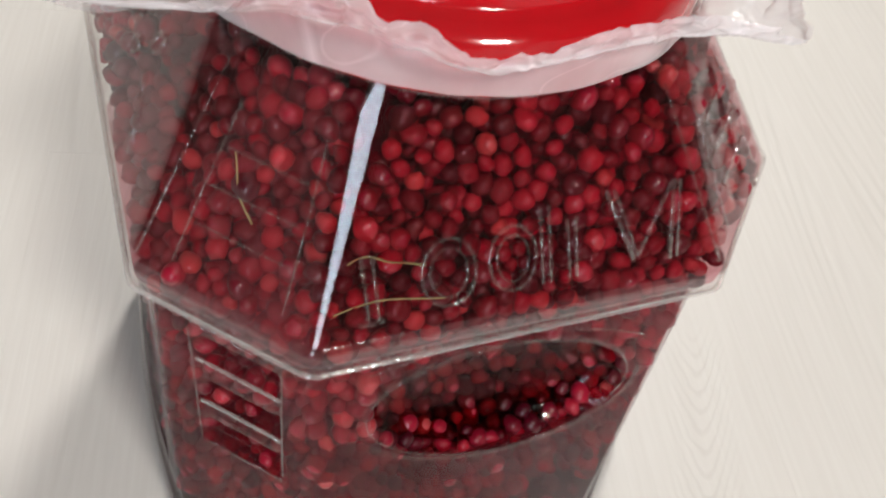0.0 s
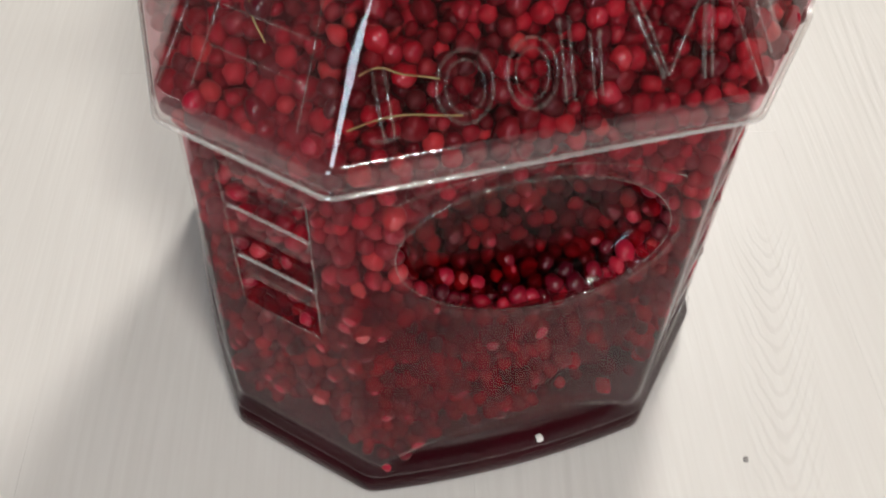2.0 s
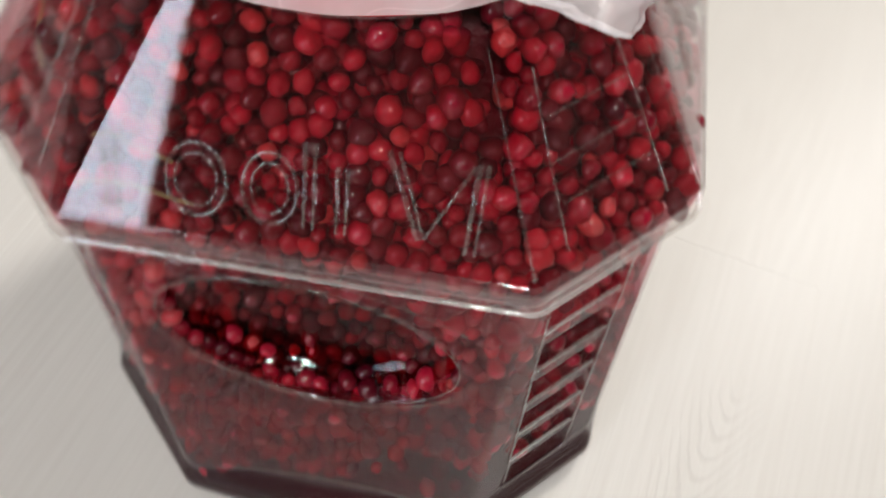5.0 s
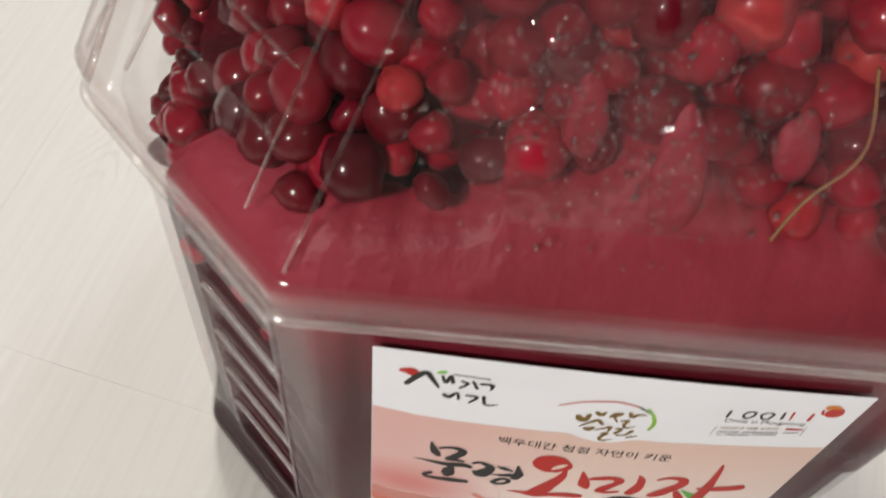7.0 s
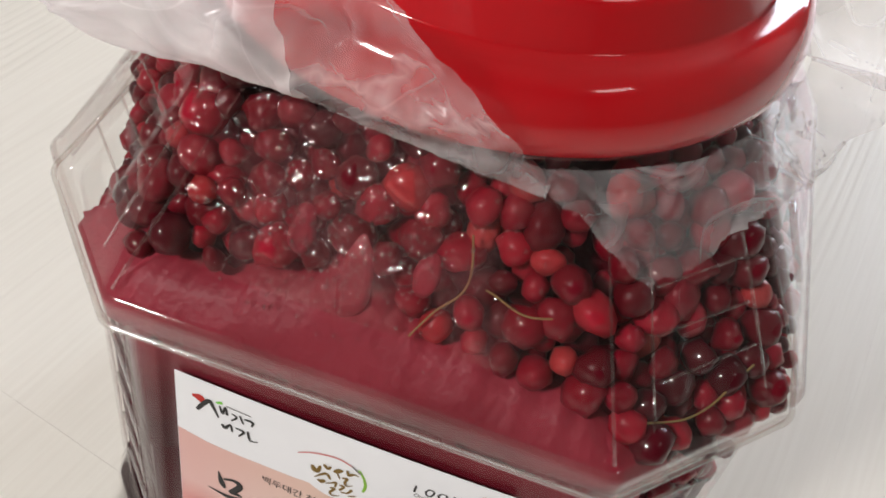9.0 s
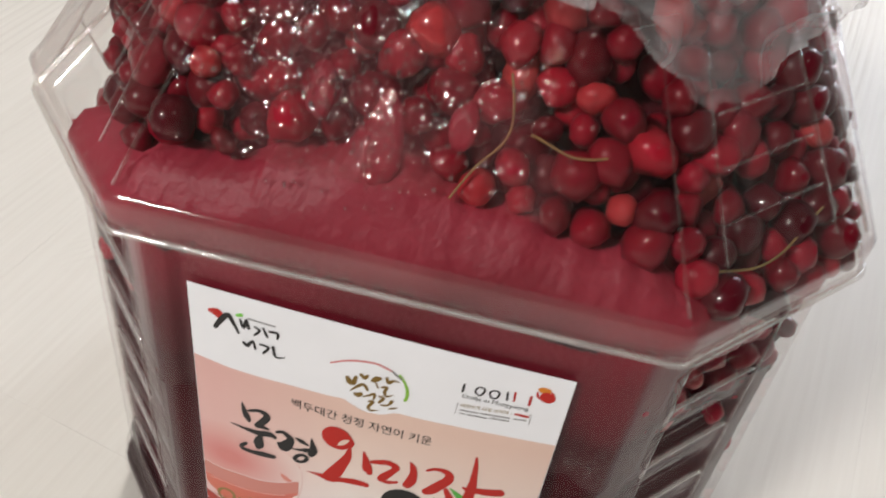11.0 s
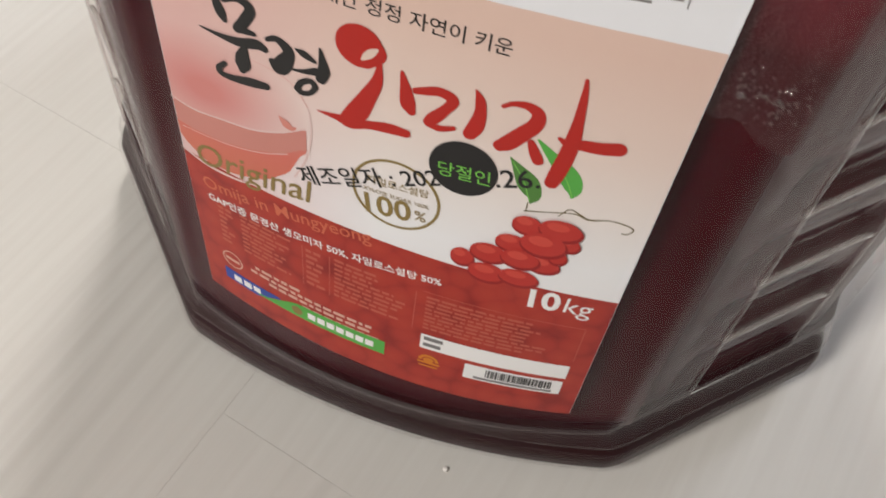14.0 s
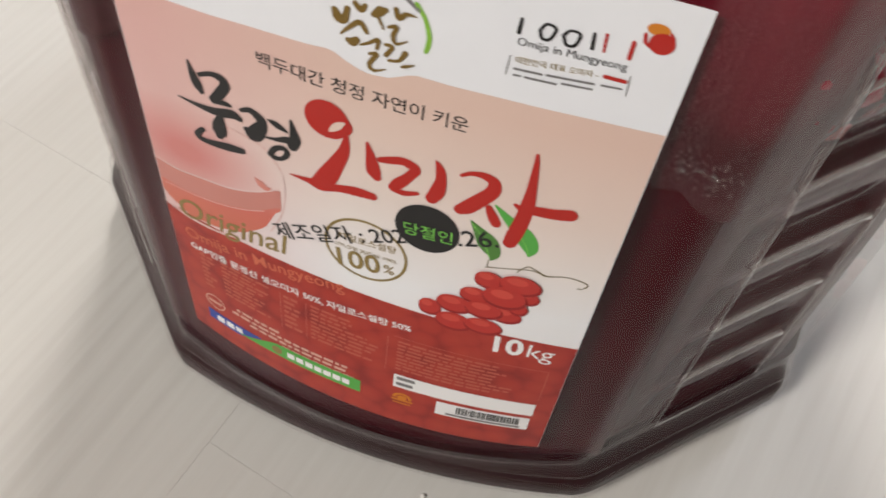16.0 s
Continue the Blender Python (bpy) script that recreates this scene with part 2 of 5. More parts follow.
glow = glow.end(glow.n("Emission", {"Color": (0.82, 0.88, 1.0, 1), "Strength": 8.0}).outputs[0])
drop = clear("water_drop", (0.97, 0.95, 0.95), 0.5, 0.10, 0.03, 0.0, 10)
juice = juice_mat()
sugar = sugar_mat()
wet = wet_mat()
grip_red = Mat("clear_red_syrup")
grip_red = grip_red.end(grip_red.n("BsdfTransparent", {"Color": (0.62, 0.16, 0.22, 1)}).outputs[0])
film = film_mat("frosted_film")
film_thick = film_mat("folded_frosted_film", 0.37)
dried = plain("dried_syrup", (0.020, 0.004, 0.005), (0.045, 0.010, 0.012), 0.35, 400, 0.5, 0.001, spec=0.3)
pulp = plain("dark_fruit_pulp", (0.050, 0.0010, 0.005), (0.110, 0.0030, 0.012), 0.35, 90, 0.4, 0.002, spec=0.12)
cap_red = plain("red_cap_plastic", (0.46, 0.004, 0.009), (0.50, 0.005, 0.010), 0.12, 40, 0.02, 0.0003, coat=0.7, spec=0.4)
stem_mat = plain("dry_stem", (0.22, 0.13, 0.05), (0.30, 0.20, 0.07), 0.6, 200)
# unseen walls and ceiling: dark colour stands in for a dimly lit room
wall_mat = plain("dimmed_room_surface", (0.24, 0.21, 0.18), (0.29, 0.25, 0.22), 0.8, 5, 0.1)
white_mat = plain("white_paint", (0.76, 0.74, 0.71), (0.80, 0.78, 0.75), 0.5, 5, 0.1)
crumb_mat = plain("white_crumb", (0.78, 0.74, 0.68), (0.85, 0.82, 0.78), 0.7, 300)
gap_mat = plain("plank_core", (0.64, 0.62, 0.58), (0.68, 0.66, 0.62), 0.8, 300)
dark_mat = plain("dark_speck", (0.20, 0.19, 0.18), (0.30, 0.28, 0.26), 0.7, 300)


# ---- helpers for meshes ----
def mesh_ob(name, verts, faces, material, parent=None, label="", smooth=False):
    me = bpy.data.meshes.new(name)
    me.from_pydata([tuple(v) for v in verts], [], faces)
    me.update()
    if smooth:
        me.polygons.foreach_set("use_smooth", [True] * len(me.polygons))
    me.materials.append(material)
    ob = new(name, me)
    ob.parent = parent
    if label:
        ob["label"] = label
    return ob


def part(name, bm, material, parent=None, label="", smooth=False):
    me = bpy.data.meshes.new(name)
    bm.to_mesh(me)
    bm.free()
    if smooth:
        me.polygons.foreach_set("use_smooth", [True] * len(me.polygons))
    me.materials.append(material)
    ob = new(name, me)
    ob.parent = parent
    if label:
        ob["label"] = label
    return ob


def box_bm(x0, x1, y0, y1, z0, z1, bevel=0.0):
    bm = bmesh.new()
    bmesh.ops.create_cube(bm, size=1)
    for v in bm.verts:
        v.co = Vector(((x0 + x1) / 2 + v.co.x * (x1 - x0), (y0 + y1) / 2 + v.co.y * (y1 - y0), (z0 + z1) / 2 + v.co.z * (z1 - z0)))
    if bevel:
        bmesh.ops.bevel(bm, geom=bm.edges[:], offset=bevel, segments=2, affect="EDGES")
    return bm


def tube(points, r, sides=6, closed=False):
    """Verts and faces of a round rod along points."""
    pts = [Vector(p) for p in points]
    verts, faces, n = [], [], len(pts)
    for i, p in enumerate(pts):
        a = pts[(i - 1) % n] if closed else pts[max(i - 1, 0)]
        b = pts[(i + 1) % n] if closed else pts[min(i + 1, n - 1)]
        d = (b - a).normalized()
        u = d.orthogonal().normalized() if abs(d.z) > 0.95 else d.cross(Vector((0, 0, 1))).normalized()
        w = d.cross(u)
        rr = r[i] if isinstance(r, list) else r
        for k in range(sides):
            t = 2 * math.pi * k / sides
            verts.append(p + (u * math.cos(t) + w * math.sin(t)) * rr)
    for i in range(n if closed else n - 1):
        j = (i + 1) % n
        for k in range(sides):
            faces.append((i * sides + k, i * sides + (k + 1) % sides, j * sides + (k + 1) % sides, j * sides + k))
    if not closed:
        faces += [tuple(range(sides - 1, -1, -1)), tuple((n - 1) * sides + k for k in range(sides))]
    return verts, faces


def lathe(profile, segs=96):
    verts, faces = [], []
    for r, z in profile:
        verts += [(r * math.cos(2 * math.pi * k / segs), r * math.sin(2 * math.pi * k / segs), z) for k in range(segs)]
    for i in range(len(profile) - 1):
        for k in range(segs):
            faces.append((i * segs + k, i * segs + (k + 1) % segs, (i + 1) * segs + (k + 1) % segs, (i + 1) * segs + k))
    return verts, faces


def smooth_step(a, b, x):
    t = min(max((x - a) / (b - a), 0), 1)
    return t * t * (3 - 2 * t)


# ---- the jar's form: an eight-sided bottle with a sloping shoulder ----
Z_LEDGE, Z_LIP, Z_NECK = 0.186, 0.175, 0.236
BULGE = {0: 0.006, 2: 0.006, 4: 0.0153, 6: 0.006}
PLINTH = ((0.0, -0.006), (0.0025, -0.0012), (0.007, 0.0012), (0.013, 0.0012), (0.0155, -0.0012), (0.0175, 0.0), (0.0205, 0.0), (0.0225, -0.0022), (0.026, -0.0014))


def form(z):
    """Half widths along x and y and the corner cut at height z."""
    if z <= Z_LIP:
        k = min(max((z - 0.0087) / (Z_LIP - 0.0087), 0), 1)
        return 0.1023 - 0.0038 * k, 0.111 - 0.0125 * k, 0.0449 - 0.0056 * k
    if z <= Z_LEDGE:
        return 0.1, 0.1, 0.0393
    k = (z - Z_LEDGE) / (Z_NECK - Z_LEDGE)
    return 0.1 - 0.031 * k, 0.1 - 0.031 * k, 0.0393 - 0.010 * k


def plinth_step(z):
    if z >= PLINTH[-1][0]:
        return -0.0012 if z < Z_LIP - 0.0005 else 0.0
    for (z0, d0), (z1, d1) in zip(PLINTH, PLINTH[1:]):
        if z0 <= z <= z1:
            return d0 + (d1 - d0) * (z - z0) / (z1 - z0)
    return 0.0


PANEL = {1: 0.0155, 3: 0.0150, 5: 0.0150, 7: 0.0155}
GRIP = (0.0005, 0.1375, 0.0435, 0.0265)


def relief(e, xl, z):
    """How far the wall of side e stands out at xl along the side."""
    d = 0.0
    if z <= Z_LIP:
        k = min(max((z - 0.0087) / (Z_LIP - 0.0087), 0), 1)
        if e in BULGE:
            d += BULGE[e] * (1 - k) * (0.58 + 0.42 * smooth_step(0.012, 0.030, z) if e == 4 else 0.72 + 0.28 * smooth_step(0.012, 0.030, z)) * max(0, 1 - (xl / 0.06) ** 2)
    if e == 0 and z < Z_LIP:
        zc = GRIP[1] - 0.10 * (xl - GRIP[0])
        q = ((xl - GRIP[0]) / GRIP[2]) ** 2 + ((z - zc) / GRIP[3]) ** 2
        if q < 1:
            d -= 0.016 * (1 - q) ** 0.36
        elif q < 1.35:
            d += 0.0012 * (1 - abs(q - 1.17) / 0.18)
        d -= 0.0045 * smooth_step(0.024, 0.028, z) * (1 - smooth_step(0.036 - 0.012 * (xl / 0.05) ** 2, 0.046 - 0.020 * (xl / 0.05) ** 2, z)) * (abs(xl) < 0.05)
    if e in (2, 6) and 0.034 < z < 0.165:
        w = 1 - smooth_step(0.044, 0.047, abs(xl))
        d -= 0.0018 * w * smooth_step(0.034, 0.037, z) * (1 - smooth_step(0.162, 0.165, z))
    if e == 4 and 0.028 < z < 0.172:
        w = 1 - smooth_step(0.0495, 0.052, abs(xl))
        d -= 0.0015 * w * smooth_step(0.028, 0.031, z) * (1 - smooth_step(0.168, 0.1715, z))
    if e in (1, 3, 5, 7):
        if (0.029 if e != 7 else 0.0984) < z < 0.167:
            w = 1 - smooth_step(PANEL[e] - 0.0013, PANEL[e] + 0.0002, abs(xl))
            n = (z - 0.030) / 0.0228
            saw = n - math.floor(n)
            step = 0.0034 * (1 - smooth_step(0.0, 0.78, saw)) if saw > 0.10 else 0.0034 * saw / 0.10
            d -= w * (0.0006 + step) * smooth_step(0.029, 0.031, z) * (1 - smooth_step(0.1655, 0.167, z))
        if 0.191 < z < 0.226:
            w = 1 - smooth_step(0.0050, 0.0075, abs(xl))
            n = (z - 0.191) / 0.0087
            saw = n - math.floor(n)
            d -= w * 0.0010 * (1 - abs(2 * saw - 1)) ** 0.7
    return d


def corners(z, inset):
    a, b, c = form(z)
    p = plinth_step(z) if z < Z_LIP else 0.0
    if Z_LIP <= z < Z_LEDGE - 0.0004:
        p += 0.0012
    a, b, c = a - inset + p, b - inset + p, c - 0.586 * inset
    return [Vector(v) for v in ((-(a - c), -b, z), (a - c, -b, z), (a, -(b - c), z), (a, b - c, z), (a - c, b, z), (-(a - c), b, z), (-a, b - c, z), (-a, -(b - c), z))]


def at(e, xl, z, inset=0.0):
    """The point of side e, xl from its middle, at height z, inset from the wall."""
    vs = corners(z, inset)
    p, q = vs[e], vs[(e + 1) % 8]
    d = (q - p).normalized()
    out = Vector((d.y, -d.x, 0))
    return (p + q) / 2 + d * xl + out * relief(e, xl, z)


def side_len(e, z, inset=0.0):
    vs = corners(z, inset)
    return (vs[(e + 1) % 8] - vs[e]).length


def corner_round(z):
    """The radius of the upright edges; they soften towards the neck."""
    return 0.0030 if z <= Z_LEDGE else 0.0030 + 0.0125 * ((z - Z_LEDGE) / (Z_NECK - Z_LEDGE)) ** 1.2


def loop(z, inset, n_wide, n_cut):
    pts, r = [], corner_round(z)
    for e in range(8):
        half = side_len(e, z, inset) / 2
        n = n_cut if e % 2 else n_wide
        for i in range(n + 1):
            pts.append(at(e, (half - r) * (2 * i / n - 1), z, inset))
        c = corners(z, inset)[(e + 1) % 8]
        a = pts[-1]
        nxt = (e + 1) % 8
        b = at(nxt, -(side_len(nxt, z, inset) / 2 - r), z, inset)
        for t in (0.125, 0.25, 0.375, 0.5, 0.625, 0.75, 0.875):
            pts.append(a * (1 - t) ** 2 + c * 2 * t * (1 - t) + b * t * t)
    return pts


def skin_mesh(zs, inset, n_wide, n_cut, close=False):
    verts, faces = [], []
    for z in zs:
        verts += loop(z, inset, n_wide, n_cut)
    n = len(verts) // len(zs)
    for i in range(len(zs) - 1):
        for k in range(n):
            faces.append((i * n + k, i * n + (k + 1) % n, (i + 1) * n + (k + 1) % n, (i + 1) * n + k))
    if close:
        faces.append(tuple(range(n - 1, -1, -1)))
        faces.append(tuple((len(zs) - 1) * n + k for k in range(n)))
    return verts, faces


def heights(z0, z1, step):
    n = max(1, round((z1 - z0) / step))
    return [z0 + (z1 - z0) * i / n for i in range(n + 1)]

# ---- the room ----
floor = new("floor")
tagged(floor, "pale whitewashed wood laminate floor of long planks", "floor", kind="structure")
PLANK_TURN = radians(77.0)
ALONG = Vector((math.cos(PLANK_TURN), math.sin(PLANK_TURN), 0))
ACROSS = Vector((ALONG.y, -ALONG.x, 0))
SEAM = Vector((0.195, -0.03, 0))
WIDE, LONG, GAP = 0.185, 1.2, 0.00005
mesh_ob("subfloor", [(-2.2, -2.2, -0.0012), (2.2, -2.2, -0.0012), (2.2, 2.2, -0.0012), (-2.2, 2.2, -0.0012)], [(0, 1, 2, 3)], gap_mat, floor)
plank_me = bpy.data.meshes.new("plank")
bm = box_bm(-WIDE / 2 + GAP / 2, WIDE / 2 - GAP / 2, -LONG / 2 + GAP / 2, LONG / 2 - GAP / 2, -0.008, 0.0, 0.00005)
bm.to_mesh(plank_me)
bm.free()
plank_me.materials.append(floor_mat)
figured_planks = []
for material, spot in ((figured_mat, Vector((0.145, -0.0765, 0))), (faint_figured_mat, Vector((-0.149, 0.1345, 0)))):
    me = plank_me.copy()
    me.materials[0] = material
    figured_planks.append((me, spot))
# where each row of planks has its end joint, along the planks
starts = {0: 0.085, -1: 0.135, 1: 0.40}
for row in range(-11, 12):
    start = starts.get(row, (row * 0.47) % LONG)
    for k in range(-3, 3):
        mid = SEAM + ACROSS * (row - 0.5) * WIDE
        mid += ALONG * (start + (k + 0.5) * LONG - mid.dot(ALONG))
        if abs(mid.x) > 2.35 or abs(mid.y) > 2.70:
            continue
        me = plank_me
        for other, spot in figured_planks:
            if abs((spot - mid).dot(ACROSS)) < WIDE / 2 and abs((spot - mid).dot(ALONG)) < LONG / 2:
                me = other
        ob = new("plank", me)
        ob.parent = floor
        ob.matrix_basis = Matrix.Translation(mid) @ Matrix.Rotation(PLANK_TURN - math.pi / 2, 4, "Z")

# unseen room shell, coloured dark so the jar reflects less light
for name, b in (("wall_north", (-2.3, 2.3, 2.2, 2.3)), ("wall_east", (2.2, 2.3, -2.2, 2.2)), ("wall_west", (-2.3, -2.2, -2.2, 2.2))):
    tagged(part(name, box_bm(*b, -0.01, 2.4), wall_mat), "plain unseen room wall, darkened to dim the room", "wall", kind="structure")
tagged(part("ceiling", box_bm(-2.3, 2.3, -2.3, 2.3, 2.4, 2.5), wall_mat), "plain unseen ceiling, darkened to dim the room", "ceiling", kind="structure")

bm = bmesh.new()
for b in ((-2.3, -1.70, -2.3, -2.2, -0.01, 2.4), (-0.85, 2.3, -2.3, -2.2, -0.01, 2.4), (-1.70, -0.85, -2.3, -2.2, -0.01, 0.30), (-1.70, -0.85, -2.3, -2.2, 2.10, 2.4)):
    one = box_bm(*b)
    me = bpy.data.meshes.new("wall_piece")
    one.to_mesh(me)
    one.free()
    bm.from_mesh(me)
    bpy.data.meshes.remove(me)
tagged(part("wall_south", bm, wall_mat), "plain unseen wall with a tall window, darkened to dim the room", "wall", kind="structure")
window = new("window_1")
tagged(window, "wide window with a white frame and bright daylight", "window", kind="structure")
for x0, x1, z0, z1 in ((-1.70, -1.67, 0.30, 2.10), (-0.88, -0.85, 0.30, 2.10), (-1.67, -0.88, 0.30, 0.34), (-1.67, -0.88, 2.06, 2.10)):
    part("window_frame", box_bm(x0, x1, -2.27, -2.22, z0, z1, 0.004), white_mat, window)
backdrop = mesh_ob("backdrop", [(-2.25, -2.40, 0.1), (-0.3, -2.40, 0.1), (-0.3, -2.40, 2.4), (-2.25, -2.40, 2.4)], [(0, 1, 2, 3)], glow)
tagged(backdrop, "plain bright daylight outside the window", "sky", kind="structure")

# ---- the jar ----
jar = new("storage_jar")
tagged(jar, "large clear eight-sided plastic jar of red berries on the floor", "jar")
zs = [z for z, d in PLINTH] + heights(0.028, 0.1725, 0.0019) + [0.1738, 0.1745, 0.1752, 0.177, 0.183, 0.1852, 0.186] + heights(0.188, 0.2405, 0.002)
low = [z for z in zs if z < 0.1746]
v, f = skin_mesh(low, 0.0, 60, 30)
n = len(v) // len(low)
f.append(tuple(range(n - 1, -1, -1)))
mesh_ob("shell", v, f, pet, jar, "thin clear moulded plastic body", smooth=True)
v, f = skin_mesh([z for z in zs if 0.1744 < z < 0.1861], 0.0, 44, 30)
mesh_ob("ledge", v, f, pet_ledge, jar, "thick stepped ledge of clear plastic", smooth=True)
v, f = skin_mesh([z for z in zs if z > 0.1859], 0.0, 44, 30)
mesh_ob("shoulder", v, f, pet_thick, jar, "sloping glossy clear plastic shoulder", smooth=True)

# neck ring under the cap
v, f = lathe([(0.0690, 0.2390), (0.0690, 0.2396), (0.0685, 0.2400), (0.0640, 0.2405), (0.0640, 0.2480)])
mesh_ob("neck", v, f, pet_edge, jar, "clear plastic neck ring", smooth=True)


def rod(name, pts, r, label="", closed=False, material=None):
    v, f = tube(pts, r, 6, closed)
    return mesh_ob(name, v, f, material or pet_mark, jar, label, smooth=True)


# thick moulded edges; pet_edge's pale haze paints in the light they catch
ledge_line = loop(0.1762, -0.0006, 10, 6)
rod("ledge_rim", ledge_line, 0.0008, "thick clear ledge rim, paled to look like a bright glint", True, pet_edge)
for k in range(1, 8):
    top = [corners(z, 0.19 * corner_round(z) + 0.0003)[k] for z in heights(Z_LEDGE + 0.001, Z_NECK - 0.004, 0.006)]
    rod("shoulder_edge", top, [0.00055 - 0.0004 * i / len(top) for i in range(len(top))])
for e in (1, 3, 5, 7):
    foot = 0.0984 if e == 7 else 0.030
    frame_pts = [at(e, x, z, -0.0002) for x, z in [(-PANEL[e], foot + (0.163 - foot) * i / 20) for i in range(21)] + [(PANEL[e], 0.163 - (0.163 - foot) * i / 20) for i in range(21)]]
    rod("panel_frame", frame_pts, 0.0004, "", True)
    for i in range(4 if e == 7 else 1, 6):
        z = 0.030 + 0.0228 * i
        rod("panel_slat", [at(e, (PANEL[e] - 0.0008) * (0.2 * j - 1), z + 0.0002, -0.0002) for j in range(11)], 0.0007, material=pet_edge)
    for i in range(1, 4):
        z = 0.191 + 0.0087 * i
        w = 0.0150 - 0.001 * i
        rod("shoulder_bar", [at(e, -w + w * 0.2 * j, z, -0.0001) for j in range(11)], 0.00036)
    rod("shoulder_frame", [at(e, -0.0165, 0.190, -0.0001), at(e, -0.0145, 0.208, -0.0001), at(e, -0.012, 0.227, -0.0001)], 0.0004)
    rod("shoulder_frame", [at(e, 0.0165, 0.190, -0.0001), at(e, 0.0145, 0.208, -0.0001), at(e, 0.012, 0.227, -0.0001)], 0.0004)

# raised plain marks on the shoulders
def ring_pts(e, x, z, rx, rz, n=20):
    return [at(e, x + rx * math.cos(2 * math.pi * i / n), z + rz * math.sin(2 * math.pi * i / n), -0.0002) for i in range(n)]


def mark(e, pts, r=0.00055):
    rod("raised_mark", [at(e, x, z, -0.0002) for x, z in pts], r)


for e in (0,):
    mark(e, [(-0.0470, 0.2055), (-0.0465, 0.198), (-0.0462, 0.1905)])
    mark(e, [(-0.0440, 0.2055), (-0.0437, 0.198), (-0.0434, 0.1905)])
    mark(e, [(-0.0490, 0.1902), (-0.0462, 0.1898), (-0.0420, 0.1902)])
    rod("raised_mark", ring_pts(e, -0.0240, 0.1985, 0.0075, 0.0080), 0.00055, "", True)
    rod("raised_mark", ring_pts(e, -0.0240, 0.1985, 0.0052, 0.0058), 0.0004, "", True)
    rod("raised_mark", ring_pts(e, -0.0060, 0.1990, 0.0068, 0.0078), 0.00055, "", True)
    rod("raised_mark", ring_pts(e, -0.0060, 0.1990, 0.0046, 0.0056), 0.0004, "", True)
    mark(e, [(0.0020, 0.2100), (0.0024, 0.200), (0.0026, 0.1915)])
    mark(e, [(0.0045, 0.2100), (0.0048, 0.200), (0.0050, 0.1915)])
    mark(e, [(0.0100, 0.2060), (0.0104, 0.199), (0.0106, 0.1915)])
    mark(e, [(0.0125, 0.2060), (0.0127, 0.199), (0.0128, 0.1915)])
    mark(e, [(0.0215, 0.2110), (0.0262, 0.2020), (0.0305, 0.1930)], 0.0008)
    mark(e, [(0.0240, 0.2110), (0.0282, 0.2020), (0.0318, 0.1935)])
    mark(e, [(0.0318, 0.1935), (0.0375, 0.2030), (0.0418, 0.2105)])
    mark(e, [(0.0428, 0.2110), (0.0424, 0.202), (0.0420, 0.1915)], 0.0008)
    mark(e, [(0.0448, 0.2110), (0.0446, 0.202), (0.0444, 0.1915)])
for e in (2, 6):
    for x, z, r in ((-0.020, 0.2130, 0.0030), (-0.011, 0.2090, 0.0026), (-0.002, 0.2050, 0.0024), (0.010, 0.2140, 0.0028)):
        rod("raised_mark", ring_pts(e, x, z, r, r, 12), 0.0007, "", True)
    mark(e, [(0.012, 0.2060), (0.020, 0.2000), (0.030, 0.1930)], 0.0008)
    mark(e, [(-0.034, 0.1950), (-0.026, 0.2030), (-0.020, 0.2080)], 0.0008)
# rim round the hand grip
rim = []
for i in range(48):
    t = 2 * math.pi * i / 48
    x = GRIP[0] + GRIP[2] * 1.03 * math.cos(t)
    rim.append(at(0, x, GRIP[1] - 0.10 * (x - GRIP[0]) + GRIP[3] * 1.05 * math.sin(t), -0.0002))
rod("grip_rim", rim, 0.0003, "moulded rim of the oval hand grip", True)
rod("grip_brow", [at(0, x, 0.166 - 0.10 * x - 0.010 * (x / 0.045) ** 2 + 0.0035, -0.0002) for x in np.linspace(-0.044, 0.046, 24)], 0.0004)
# ---- the cap ----
cap = new("screw_cap")
tagged(cap, "glossy red plastic screw cap with a stepped top", "cap")
v, f = lathe([(0.0690, 0.2395), (0.0745, 0.2395), (0.0752, 0.2405), (0.0752, 0.2430), (0.0746, 0.2465), (0.0735, 0.2497), (0.0719, 0.2523), (0.0699, 0.2543), (0.0674, 0.2556), (0.0640, 0.2562), (0.0632, 0.2570), (0.0622, 0.2660), (0.0612, 0.2676), (0.0590, 0.2684), (0.0540, 0.2684), (0.0530, 0.2676), (0.0520, 0.2664), (0.0300, 0.2660), (0.0001, 0.2660)])
mesh_ob("cap_body", v, f, cap_red, cap, smooth=True)
v, f = lathe([(0.0720, 0.2380), (0.0735, 0.2380), (0.0736, 0.2392), (0.0722, 0.2393)])
mesh_ob("tamper_ring", v, f, pet_mark, cap, "clear ring under the cap", smooth=True)

# ---- what is in the jar ----
FILL_SIDE = 0.052


def fill_height(x, y):
    w = smooth_step(0.0, 0.05, y)
    bare = w * (max(0.0, x - FILL_SIDE) + max(0.0, -x - 0.078)) + (1 - w) * (max(0.0, -x - FILL_SIDE) + max(0.0, x - 0.078))
    return 0.236 - 1.25 * bare - 0.55 * w * max(0.0, x + y - 0.100) - 0.10 * max(0.0, abs(y) - 0.08) + 0.004 * noise.noise((x * 40, y * 40, 3.1))


core_z = heights(0.004, 0.182, 0.004)
v, f = skin_mesh(core_z, 0.019, 10, 6, True)
pulp_ob = mesh_ob("berry_mash", v, f, pulp, None, smooth=True)
tagged(pulp_ob, "dark red mash of packed berries inside the jar", "fruit", kind="stuff")
dv, df = [], []
